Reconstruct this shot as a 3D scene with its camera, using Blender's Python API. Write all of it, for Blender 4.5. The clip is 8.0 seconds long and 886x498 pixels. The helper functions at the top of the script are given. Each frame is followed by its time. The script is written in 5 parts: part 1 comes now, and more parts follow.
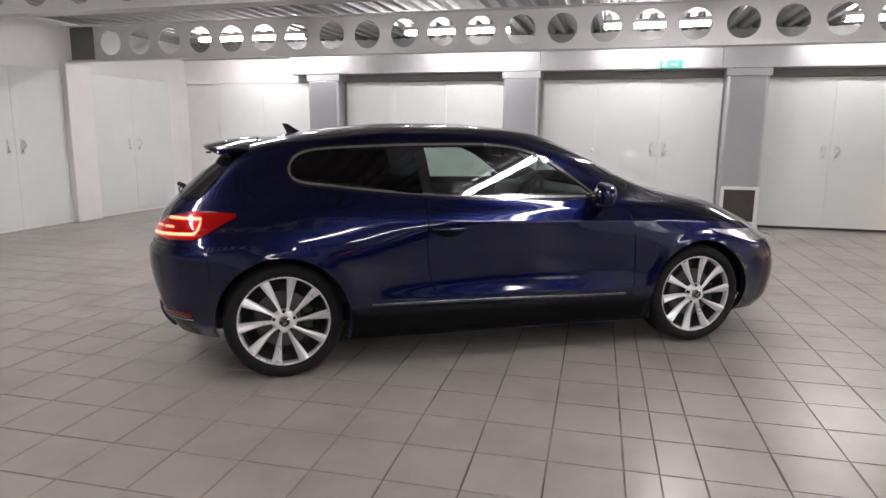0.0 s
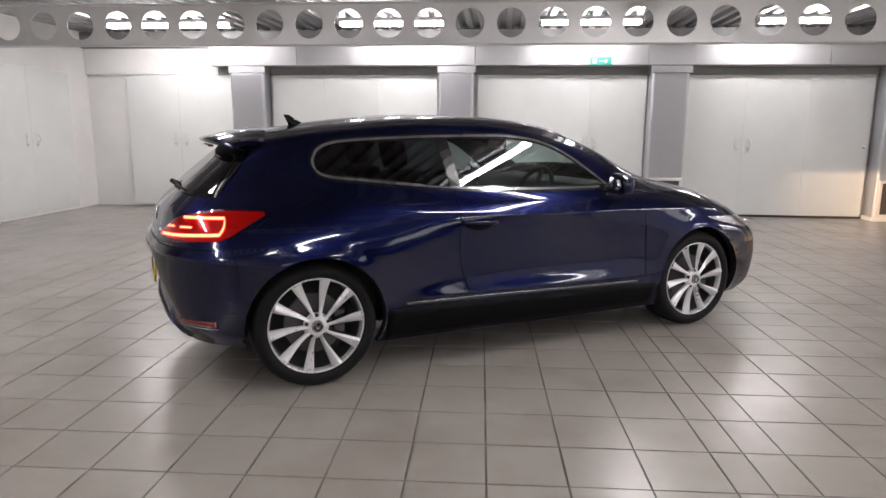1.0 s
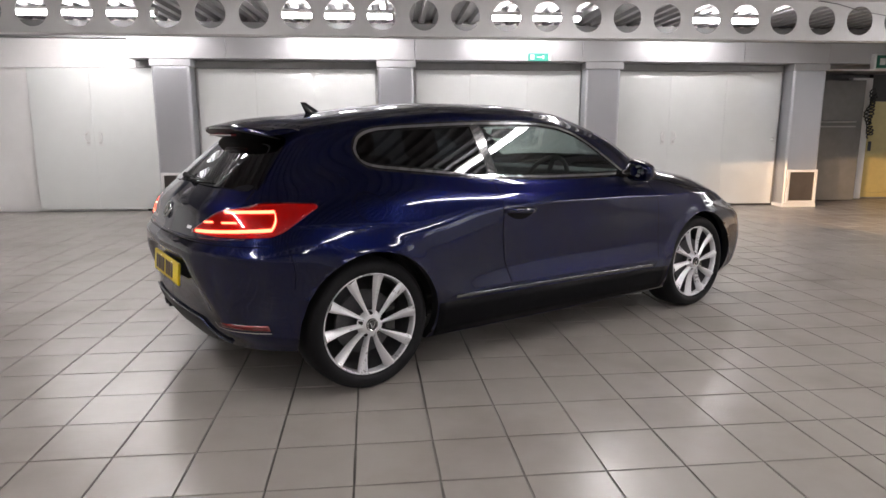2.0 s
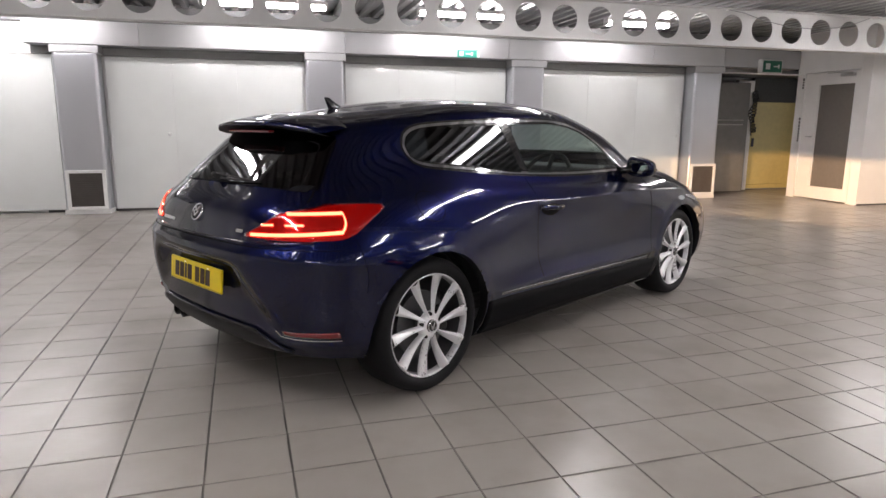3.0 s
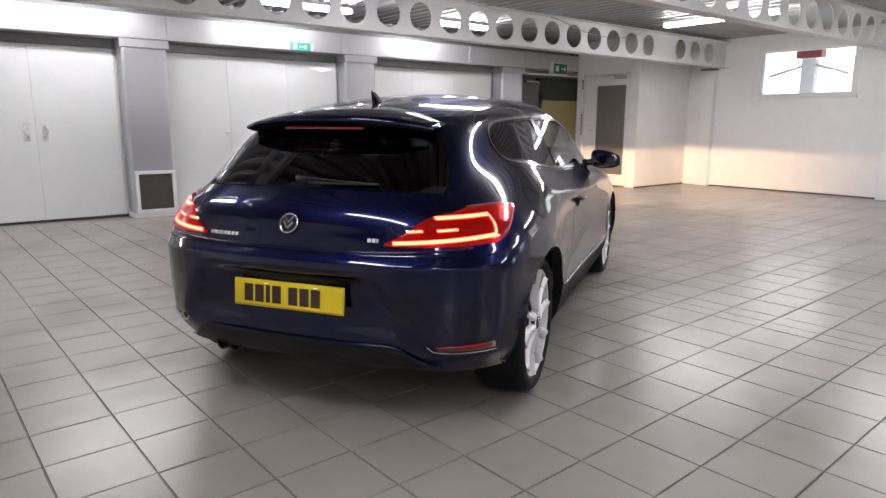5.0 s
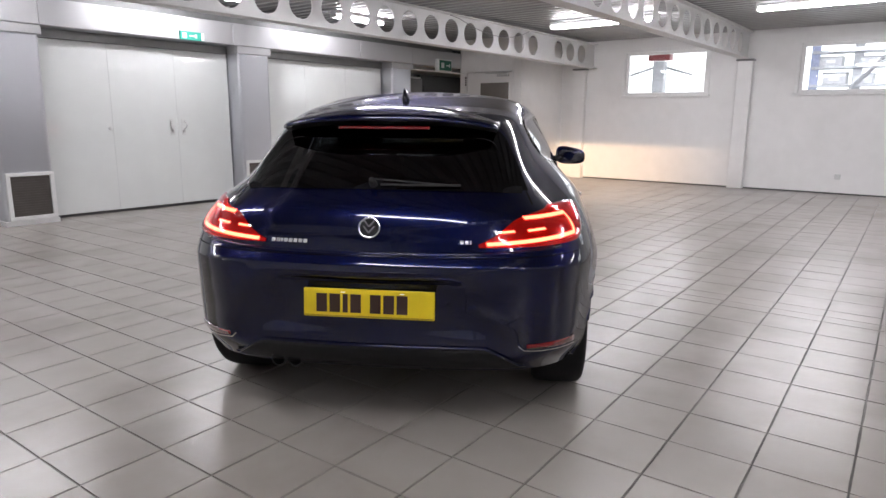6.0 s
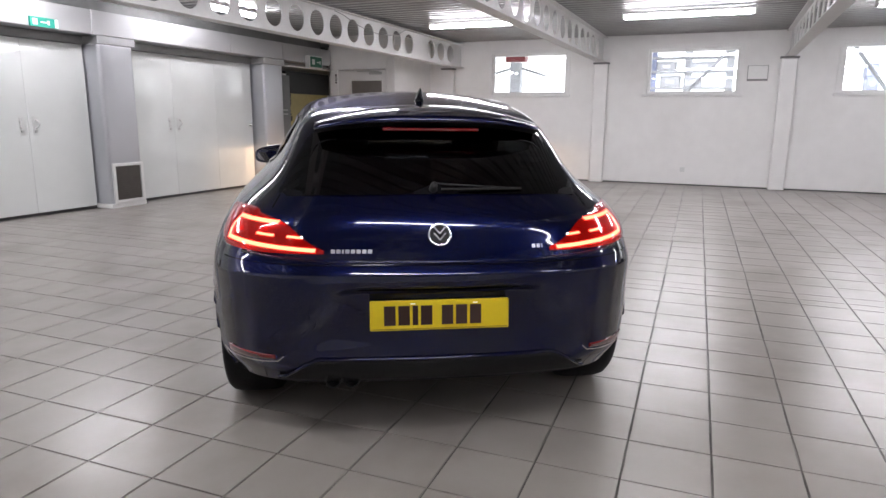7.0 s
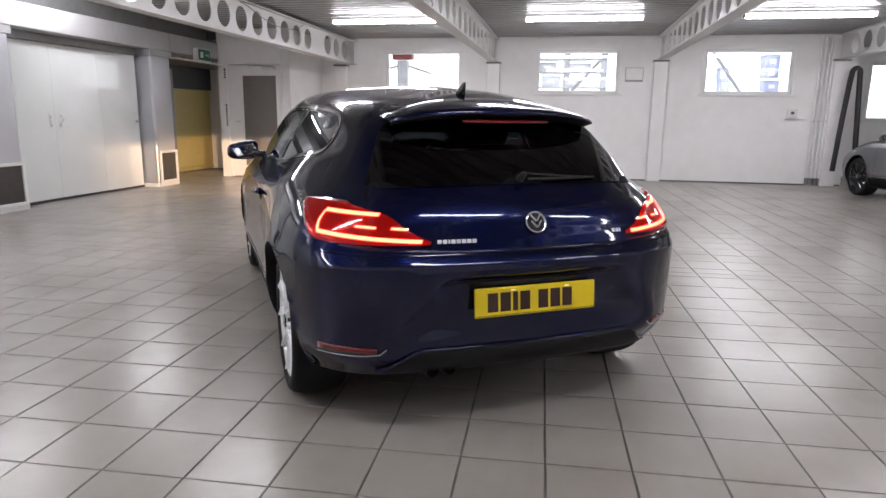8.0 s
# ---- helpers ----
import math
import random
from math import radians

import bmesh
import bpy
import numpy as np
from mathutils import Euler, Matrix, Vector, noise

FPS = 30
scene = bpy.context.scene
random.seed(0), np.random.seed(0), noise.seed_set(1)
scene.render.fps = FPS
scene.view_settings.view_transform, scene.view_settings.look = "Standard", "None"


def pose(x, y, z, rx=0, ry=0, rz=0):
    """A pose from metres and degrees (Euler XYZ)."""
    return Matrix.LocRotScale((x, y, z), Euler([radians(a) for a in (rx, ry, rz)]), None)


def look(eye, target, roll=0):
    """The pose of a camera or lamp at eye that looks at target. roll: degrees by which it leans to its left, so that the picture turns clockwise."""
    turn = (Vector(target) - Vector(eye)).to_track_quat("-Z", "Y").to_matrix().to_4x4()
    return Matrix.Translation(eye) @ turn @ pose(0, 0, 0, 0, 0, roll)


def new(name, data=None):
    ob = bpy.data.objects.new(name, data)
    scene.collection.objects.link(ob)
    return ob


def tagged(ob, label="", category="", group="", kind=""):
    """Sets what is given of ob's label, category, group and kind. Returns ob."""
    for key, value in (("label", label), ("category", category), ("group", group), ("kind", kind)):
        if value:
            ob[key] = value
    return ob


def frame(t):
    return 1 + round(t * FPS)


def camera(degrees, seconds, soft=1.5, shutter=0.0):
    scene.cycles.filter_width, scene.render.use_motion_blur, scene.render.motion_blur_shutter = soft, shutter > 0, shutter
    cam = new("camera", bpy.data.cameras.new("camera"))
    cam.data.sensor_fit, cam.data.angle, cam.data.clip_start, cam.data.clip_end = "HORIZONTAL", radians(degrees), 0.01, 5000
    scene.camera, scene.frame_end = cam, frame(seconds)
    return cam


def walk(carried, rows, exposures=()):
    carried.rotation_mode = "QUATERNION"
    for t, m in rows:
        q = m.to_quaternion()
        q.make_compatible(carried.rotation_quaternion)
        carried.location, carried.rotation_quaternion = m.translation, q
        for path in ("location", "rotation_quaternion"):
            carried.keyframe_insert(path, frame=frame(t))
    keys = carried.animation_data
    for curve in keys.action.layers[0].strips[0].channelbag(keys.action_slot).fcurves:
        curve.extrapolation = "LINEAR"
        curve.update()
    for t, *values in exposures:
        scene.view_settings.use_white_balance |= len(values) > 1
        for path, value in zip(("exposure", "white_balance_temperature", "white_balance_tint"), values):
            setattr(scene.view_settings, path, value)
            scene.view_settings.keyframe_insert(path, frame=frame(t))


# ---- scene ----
cam = camera(68.9, 8.0)
PATH = [
    (0, (0.086, 0.154, 1.334), (-0.433, 2.052, 0.977), 0.5),
    (0.5, (-0.304, 0.107, 1.312), (-0.672, 2.039, 0.95), 0.5),
    (1, (-0.707, 0.111, 1.299), (-0.887, 2.069, 0.934), 0.4),
    (2.3, (-1.772, 0.247, 1.218), (-1.521, 2.198, 0.855), 0.1),
    (2.5, (-1.955, 0.28, 1.239), (-1.631, 2.218, 0.865), 0.3),
    (3, (-2.325, 0.365, 1.239), (-1.809, 2.26, 0.861), 0.4),
    (3.5, (-2.751, 0.506, 1.239), (-2.054, 2.343, 0.861), 0.2),
    (4, (-3.144, 0.661, 1.241), (-2.267, 2.417, 0.859), 0.3),
    (4.5, (-3.489, 0.91, 1.238), (-2.423, 2.557, 0.847), 0.3),
    (4.7, (-3.578, 1.011, 1.226), (-2.458, 2.622, 0.838), 0.2),
    (5.8, (-4.264, 1.722, 1.237), (-2.766, 2.988, 0.845), 0.4),
    (6, (-4.378, 1.851, 1.243), (-2.83, 3.053, 0.845), 0.4),
    (6.5, (-4.594, 2.227, 1.247), (-2.909, 3.229, 0.848), 0.4),
    (7, (-4.753, 2.635, 1.251), (-2.951, 3.406, 0.85), 0.5),
    (7.5, (-4.996, 3.016, 1.26), (-3.111, 3.549, 0.857), 0.6),
    (8, (-5.078, 3.456, 1.22), (-3.151, 3.812, 0.818), 0.7),
]
# the phone's white balance drifts from warm to cool as it goes round
BALANCE = [(0.0, 0.07, 6650, 10), (3.0, 0.06, 6630, 10), (4.5, 0.05, 6480, 10), (6.0, 0.03, 6330, 10), (8.0, 0.05, 6330, 10)]
walk(cam, [(t, look(eye, target, roll)) for t, eye, target, roll in PATH], BALANCE)

# ---------------------------------------------------------------- world and light
world = bpy.data.worlds.new("world")
world.use_nodes = True
world.node_tree.nodes["Background"].inputs["Color"].default_value = (0.9, 0.95, 1.0, 1)
world.node_tree.nodes["Background"].inputs["Strength"].default_value = 0.02
scene.world = world
TUBE_POWER = 61.0
CAR_X, CAR_Y, CAR_TURN = -2.057, 3.900, 30.72


# ---------------------------------------------------------------- materials
def material(name, color, rough=0.5, metal=0.0, **more):
    m = bpy.data.materials.new(name)
    m.use_nodes = True
    b = m.node_tree.nodes["Principled BSDF"]
    b.inputs["Base Color"].default_value = (*color, 1)
    b.inputs["Roughness"].default_value = rough
    b.inputs["Metallic"].default_value = metal
    for key, value in more.items():
        b.inputs[key.replace("_", " ")].default_value = value
    return m


def grain(m, scale, amount, bump=0.0, rough=0.0, stretch=(1, 1, 1), fine=8.0, per_object=0.0, per_island=0.0, dirt=None):
    """Two scales of variation on colour, gloss and relief, in metres of the object's own space."""
    t = m.node_tree
    n, l = t.nodes, t.links
    b = n["Principled BSDF"]
    base = tuple(b.inputs["Base Color"].default_value)
    mapping = n.new("ShaderNodeMapping")
    mapping.inputs["Scale"].default_value = stretch
    geo = n.new("ShaderNodeNewGeometry")
    l.new(geo.outputs["Position"], mapping.inputs["Vector"])
    big = n.new("ShaderNodeTexNoise")
    big.inputs["Scale"].default_value, big.inputs["Detail"].default_value = scale, 4
    small = n.new("ShaderNodeTexNoise")
    small.inputs["Scale"].default_value, small.inputs["Detail"].default_value = scale * fine, 6
    l.new(mapping.outputs["Vector"], big.inputs["Vector"])
    l.new(mapping.outputs["Vector"], small.inputs["Vector"])
    mix = n.new("ShaderNodeMath")
    mix.operation = "ADD"
    l.new(big.outputs["Fac"], mix.inputs[0])
    l.new(small.outputs["Fac"], mix.inputs[1])
    total = mix.outputs[0]
    if per_object or per_island:
        source = n.new("ShaderNodeObjectInfo").outputs["Random"] if per_object else geo.outputs["Random Per Island"]
        k = n.new("ShaderNodeMath")
        k.operation = "MULTIPLY_ADD"
        k.inputs[1].default_value = per_object or per_island
        l.new(source, k.inputs[0])
        l.new(total, k.inputs[2])
        total = k.outputs[0]
    ramp = n.new("ShaderNodeMapRange")
    ramp.inputs["From Min"].default_value, ramp.inputs["From Max"].default_value = 0.5, 1.5
    ramp.inputs["To Min"].default_value, ramp.inputs["To Max"].default_value = 1 - amount, 1 + amount
    l.new(total, ramp.inputs["Value"])
    tint = n.new("ShaderNodeVectorMath")
    tint.operation = "SCALE"
    tint.inputs[0].default_value = base[:3]
    l.new(ramp.outputs[0], tint.inputs["Scale"])
    color = tint.outputs[0]
    if dirt:
        spots = n.new("ShaderNodeTexNoise")
        spots.inputs["Scale"].default_value, spots.inputs["Detail"].default_value = dirt[1], 5
        l.new(geo.outputs["Position"], spots.inputs["Vector"])
        cut = n.new("ShaderNodeMapRange")
        cut.inputs["From Min"].default_value, cut.inputs["From Max"].default_value = dirt[2], dirt[2] + 0.18
        cut.inputs["To Max"].default_value = dirt[3]
        l.new(spots.outputs["Fac"], cut.inputs["Value"])
        blend = n.new("ShaderNodeMix")
        blend.data_type = "RGBA"
        l.new(cut.outputs[0], blend.inputs["Factor"])
        l.new(color, blend.inputs["A"])
        blend.inputs["B"].default_value = (*dirt[0], 1)
        color = blend.outputs["Result"]
    l.new(color, b.inputs["Base Color"])
    if rough:
        gloss = n.new("ShaderNodeMapRange")
        gloss.inputs["From Min"].default_value, gloss.inputs["From Max"].default_value = 0.6, 1.4
        r = b.inputs["Roughness"].default_value
        gloss.inputs["To Min"].default_value, gloss.inputs["To Max"].default_value = max(0, r - rough), min(1, r + rough)
        l.new(total, gloss.inputs["Value"])
        l.new(gloss.outputs[0], b.inputs["Roughness"])
    if bump:
        relief = n.new("ShaderNodeBump")
        relief.inputs["Strength"].default_value, relief.inputs["Distance"].default_value = 0.5, bump
        l.new(mix.outputs[0], relief.inputs["Height"])
        l.new(relief.outputs[0], b.inputs["Normal"])
    return m


def glowing(name, color, strength):
    m = material(name, (0.8, 0.8, 0.8), 0.4)
    b = m.node_tree.nodes["Principled BSDF"]
    b.inputs["Emission Color"].default_value = (*color, 1)
    b.inputs["Emission Strength"].default_value = strength
    return m


def glass(name, color, rough=0.0, base=0.075):
    """A thin pane: it lets tinted light straight through and mirrors more at a slant."""
    m = bpy.data.materials.new(name)
    m.use_nodes = True
    n, l = m.node_tree.nodes, m.node_tree.links
    n.clear()
    out = n.new("ShaderNodeOutputMaterial")
    clear, mirror, mix, facing = n.new("ShaderNodeBsdfTransparent"), n.new("ShaderNodeBsdfGlossy"), n.new("ShaderNodeMixShader"), n.new("ShaderNodeLayerWeight")
    clear.inputs["Color"].default_value = (*color, 1)
    mirror.inputs["Roughness"].default_value = rough
    mirror.inputs["Color"].default_value = (0.95, 0.97, 1, 1)
    facing.inputs["Blend"].default_value = 0.5
    power, scaled = n.new("ShaderNodeMath"), n.new("ShaderNodeMath")
    power.operation, scaled.operation = "POWER", "MULTIPLY_ADD"
    power.inputs[1].default_value = 3.7
    scaled.inputs[1].default_value, scaled.inputs[2].default_value = 0.9, base
    l.new(facing.outputs["Facing"], power.inputs[0])
    l.new(power.outputs[0], scaled.inputs[0])
    l.new(scaled.outputs[0], mix.inputs[0])
    l.new(clear.outputs[0], mix.inputs[1])
    l.new(mirror.outputs[0], mix.inputs[2])
    l.new(mix.outputs[0], out.inputs["Surface"])
    return m


WHITE = grain(material("white_wall_paint", (0.795, 0.79, 0.78), 0.45), 0.6, 0.05, 0.0, 0.0, dirt=((0.66, 0.65, 0.63), 0.9, 0.52, 0.35))
DOORS = grain(material("pale_grey_door_paint", (0.74, 0.765, 0.75), 0.05, Specular_IOR_Level=1.0), 0.5, 0.04, 0.0, 0.0, dirt=((0.68, 0.70, 0.69), 1.2, 0.54, 0.4))
BEAM = grain(material("white_beam_paint", (0.64, 0.64, 0.63), 0.45), 1.2, 0.05, 0.001, 0.0)
DECK = grain(material("galvanised_deck", (0.36, 0.36, 0.36), 0.45, 0.6), 1.5, 0.12, 0.001, 0.12)
ALU = grain(material("brushed_aluminium", (0.56, 0.57, 0.60), 0.34, 0.85), 0.5, 0.05, 0.0, 0.0, stretch=(1, 1, 0.25), fine=3)
ALU_FLAT = grain(material("brushed_aluminium_band", (0.52, 0.525, 0.535), 0.48, 0.75), 0.7, 0.06, 0.0, 0.0, stretch=(1, 0.3, 0.3), fine=3)
TILE = grain(material("grey_floor_tile", (0.312, 0.288, 0.262), 0.27), 0.5, 0.06, 0.0, 0.0, per_object=0.26, fine=14, dirt=((0.225, 0.198, 0.170), 1.4, 0.48, 0.5))
TILE_FAR = grain(material("grey_floor_tile_far", (0.312, 0.288, 0.262), 0.27), 0.5, 0.06, 0.0, 0.0, per_island=0.26, fine=14, dirt=((0.225, 0.198, 0.170), 1.4, 0.48, 0.5))
GROUT = grain(material("dark_grout", (0.068, 0.062, 0.056), 0.9), 2.2, 0.55, 0.001, dirt=((0.22, 0.203, 0.184), 1.3, 0.44, 0.9))
DARK = grain(material("dark_shadow_gap", (0.05, 0.05, 0.05), 0.7), 3, 0.2)
MESH_DARK = grain(material("dark_grille", (0.095, 0.082, 0.074), 0.6, 0.1), 8, 0.3)
STEEL = grain(material("satin_steel", (0.55, 0.55, 0.54), 0.28, 1.0), 6, 0.06)
DARKSTEEL = grain(material("dark_steel", (0.18, 0.18, 0.18), 0.35, 0.8), 6, 0.1)
HANDLE = grain(material("pale_satin_handle", (0.66, 0.67, 0.66), 0.3, 0.4), 6, 0.05)
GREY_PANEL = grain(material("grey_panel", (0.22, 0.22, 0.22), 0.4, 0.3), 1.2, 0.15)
YELLOW = grain(material("ochre_door_paint", (0.50, 0.40, 0.14), 0.45), 1.5, 0.12, 0.001)
BLACK = grain(material("black_rubber", (0.018, 0.018, 0.018), 0.6), 9, 0.2, 0.0005)
TUBE = glowing("tube_light", (1.0, 0.955, 0.99), TUBE_POWER)
GREEN = glowing("exit_green", (0.02, 0.42, 0.30), 0.12)
GREEN.node_tree.nodes["Principled BSDF"].inputs["Base Color"].default_value = (0.03, 0.32, 0.24, 1)
DIM_GREEN = glowing("dim_exit_green", (0.01, 0.16, 0.10), 0.03)
DIM_GREEN.node_tree.nodes["Principled BSDF"].inputs["Base Color"].default_value = (0.01, 0.10, 0.06, 1)
SIGNWHITE = glowing("exit_white", (0.9, 1.0, 0.95), 0.15)
PVC = grain(material("white_window_frame", (0.78, 0.78, 0.77), 0.3), 2, 0.04)
PANE = glass("window_glass", (0.97, 0.98, 0.98))
RED = grain(material("red_paint", (0.22, 0.03, 0.035), 0.4), 3, 0.1)
# the workshop's brightness is put into this surface as its own glow
FAR_GLOW = glowing("workshop_glow", (1.0, 0.99, 0.99), 2.6)
FAR_GREY = grain(material("workshop_grey", (0.50, 0.52, 0.55), 0.5), 2, 0.2)
FAR_BLUE = grain(material("workshop_blue", (0.38, 0.43, 0.62), 0.5), 2, 0.2)


# ---------------------------------------------------------------- mesh helpers
def link(name, bm, mat, smooth=False):
    me = bpy.data.meshes.new(name)
    bm.normal_update()
    bm.to_mesh(me)
    bm.free()
    for one in (mat if isinstance(mat, (list, tuple)) else [mat]):
        me.materials.append(one)
    if smooth:
        for p in me.polygons:
            p.use_smooth = True
    return new(name, me)


def part(name, bm, mat, parent, label="", smooth=False):
    ob = link(name, bm, mat, smooth)
    ob.parent = parent
    return tagged(ob, label) if label else ob


def thing(name, label, category, m=Matrix(), group="", kind=""):
    ob = new(name)
    ob.empty_display_size = 0.1
    ob.matrix_world = m
    return tagged(ob, label, category, group, kind)


def box(x0, x1, y0, y1, z0, z1, bevel=0.0, bm=None, seg=1):
    bm = bm or bmesh.new()
    made = bmesh.ops.create_cube(bm, size=1, matrix=Matrix.Translation(((x0 + x1) / 2, (y0 + y1) / 2, (z0 + z1) / 2)) @ Matrix.Diagonal((abs(x1 - x0), abs(y1 - y0), abs(z1 - z0), 1)))
    if bevel:
        edges = list({e for v in made["verts"] for e in v.link_edges})
        bmesh.ops.bevel(bm, geom=edges, offset=bevel, segments=seg, affect="EDGES", profile=0.5)
    return bm


def rod(p, q, r, seg=12, bm=None, r2=None):
    bm = bm or bmesh.new()
    p, q = Vector(p), Vector(q)
    d = q - p
    m = Matrix.Translation((p + q) / 2) @ d.to_track_quat("Z", "Y").to_matrix().to_4x4()
    bmesh.ops.create_cone(bm, cap_ends=True, segments=seg, radius1=r, radius2=r if r2 is None else r2, depth=d.length, matrix=m)
    return bm


def tube_along(points, r, seg=10, bm=None):
    bm = bm or bmesh.new()
    rings = []
    pts = [Vector(p) for p in points]
    for i, p in enumerate(pts):
        d = (pts[min(i + 1, len(pts) - 1)] - pts[max(i - 1, 0)]).normalized()
        q = d.to_track_quat("Z", "Y")
        rings.append([bm.verts.new(p + q @ Vector((r * math.cos(2 * math.pi * k / seg), r * math.sin(2 * math.pi * k / seg), 0))) for k in range(seg)])
    for a, b in zip(rings, rings[1:]):
        for k in range(seg):
            bm.faces.new((a[k], a[(k + 1) % seg], b[(k + 1) % seg], b[k]))
    bm.faces.new(list(reversed(rings[0])))
    bm.faces.new(rings[-1])
    return bm


def lathe(profile, seg=48, bm=None, axis="y"):
    """Turns (radius, along) pairs about the y axis."""
    bm = bm or bmesh.new()
    rings = []
    for r, a in profile:
        rings.append([bm.verts.new((r * math.cos(2 * math.pi * k / seg), a, r * math.sin(2 * math.pi * k / seg))) for k in range(seg)])
    for a, b in zip(rings, rings[1:]):
        for k in range(seg):
            bm.faces.new((a[k], b[k], b[(k + 1) % seg], a[(k + 1) % seg]))
    return bm


def structure(name, bm, mat, label, category, smooth=False):
    return tagged(link(name, bm, mat, smooth), label, category, kind="structure")


# ---------------------------------------------------------------- the hall: walls
WEST, EAST, NORTH, SOUTH, DECK_Z = -7.54, 8.548, 10.40, -6.0, 2.80
LINTEL_Y, BAND_LO, BAND_HI = 10.13, 2.242, 2.54


def wall_with_openings(name, along, at, depth, a0, a1, top, openings, mat, label):
    """A wall along x or y at that coordinate, its thickness going outward, with openings (a0, a1, z0, z1) through it."""
    cuts = sorted({a0, a1, *[o[0] for o in openings], *[o[1] for o in openings]})
    bm = bmesh.new()
    for lo, hi in zip(cuts, cuts[1:]):
        mid = (lo + hi) / 2
        holes = sorted((o[2], o[3]) for o in openings if o[0] < mid < o[1])
        z = 0.0
        for z0, z1 in holes + [(top, top)]:
            if z0 > z:
                if along == "x":
                    box(lo, hi, at, at + depth, z, z0, bm=bm)
                else:
                    box(at, at + depth, lo, hi, z, z0, bm=bm)
            z = z1
    bmesh.ops.remove_doubles(bm, verts=bm.verts, dist=1e-5)
    return structure(name, bm, mat, label, "wall")


WINDOWS = [(5.645, 7.243), (2.48, 4.09), (-0.718, 0.881)]
BAY_Y, BAY_X = -1.78, 11.0
WIN_Z0, WIN_Z1 = 1.71, 2.543
wall_with_openings("wall_east", "y", EAST, 0.22, BAY_Y, 8.85, 3.0, [(a, b, WIN_Z0, WIN_Z1) for a, b in WINDOWS], WHITE, "white painted wall with high internal windows")
wall_with_openings("wall_west", "y", WEST, -0.2, SOUTH, NORTH + 0.2, 3.0, [], WHITE, "white painted side wall with flush doors")
structure("wall_bay_return", box(EAST + 0.225, BAY_X + 0.2, BAY_Y, BAY_Y + 0.2, 0, 3.0), WHITE, "white return wall of the parking bay", "wall")
wall_with_openings("wall_bay", "y", BAY_X, 0.2, SOUTH, BAY_Y - 0.003, 3.0, [(-4.7, -3.03, 1.25, 2.48)], WHITE, "white wall at the back of the parking bay")
wall_with_openings("wall_south", "x", SOUTH, -0.2, WEST - 0.2, BAY_X + 0.2, 3.0, [], WHITE, "plain white painted end wall")
structure("wall_north", box(WEST, 5.27, NORTH + 0.06, NORTH + 0.26, 0, 3.0), WHITE, "white painted wall behind the cupboard doors", "wall")
structure("wall_recess_side", box(5.275, 5.42, 10.665, 11.6, 0, 3.0), WHITE, "white side wall of the door recess", "wall")
# shade in the recess is put into this dark grey
structure("wall_recess_back", box(5.43, 8.9, 11.40, 11.6, 0, 3.0), GREY_PANEL, "back wall of the recess, shade put into its dark grey", "wall")
structure("wall_block_south", box(6.85, EAST + 0.22, 8.66, 8.84, 0, 3.0), WHITE, "white wall beside the glazed door", "wall")
bm = box(6.85, 7.03, 8.845, 8.87, 0, 2.9)
box(6.85, 7.03, 9.96, 10.14, 0, 2.9, bm=bm)
box(6.85, 7.03, 8.87, 9.96, 2.16, 2.9, bm=bm)
structure("wall_block_west", bm, WHITE, "white wall around the glazed door", "wall")
structure("wall_recess_end", box(8.6, 8.8, 10.15, 11.39, 0, 2.9), WHITE, "white end wall of the recess", "wall")
# unlit space behind the door: its dimness is put into the grey
structure("wall_dark_beyond", box(7.8, 7.9, 8.85, 10.14, 0, 2.9), GREY_PANEL, "wall behind the door glass, dimness put into its grey", "wall")

# the floor: grout bed now, tiles at the end of the file
structure("floor", box(WEST, BAY_X, SOUTH, 11.3, -0.12, -0.006), GROUT, "grout bed of the tiled floor", "floor")

# the ceiling: a trapezoidal steel deck, ridges running north to south
bm = bmesh.new()
pitch, x = 0.19, WEST
profile = []
while x < BAY_X:
    profile += [(x, DECK_Z), (x + 0.07, DECK_Z), (x + 0.095, DECK_Z + 0.055), (x + 0.165, DECK_Z + 0.055)]
    x += pitch
rows = [[bm.verts.new((px, y, pz)) for px, pz in profile] for y in (SOUTH, 11.5)]
for i in range(len(profile) - 1):
    bm.faces.new((rows[0][i], rows[1][i], rows[1][i + 1], rows[0][i + 1]))
box(WEST - 0.2, BAY_X + 0.3, SOUTH - 0.2, 11.6, 2.93, 3.05, bm=bm)
structure("ceiling", bm, DECK, "corrugated galvanised steel ceiling deck", "ceiling")


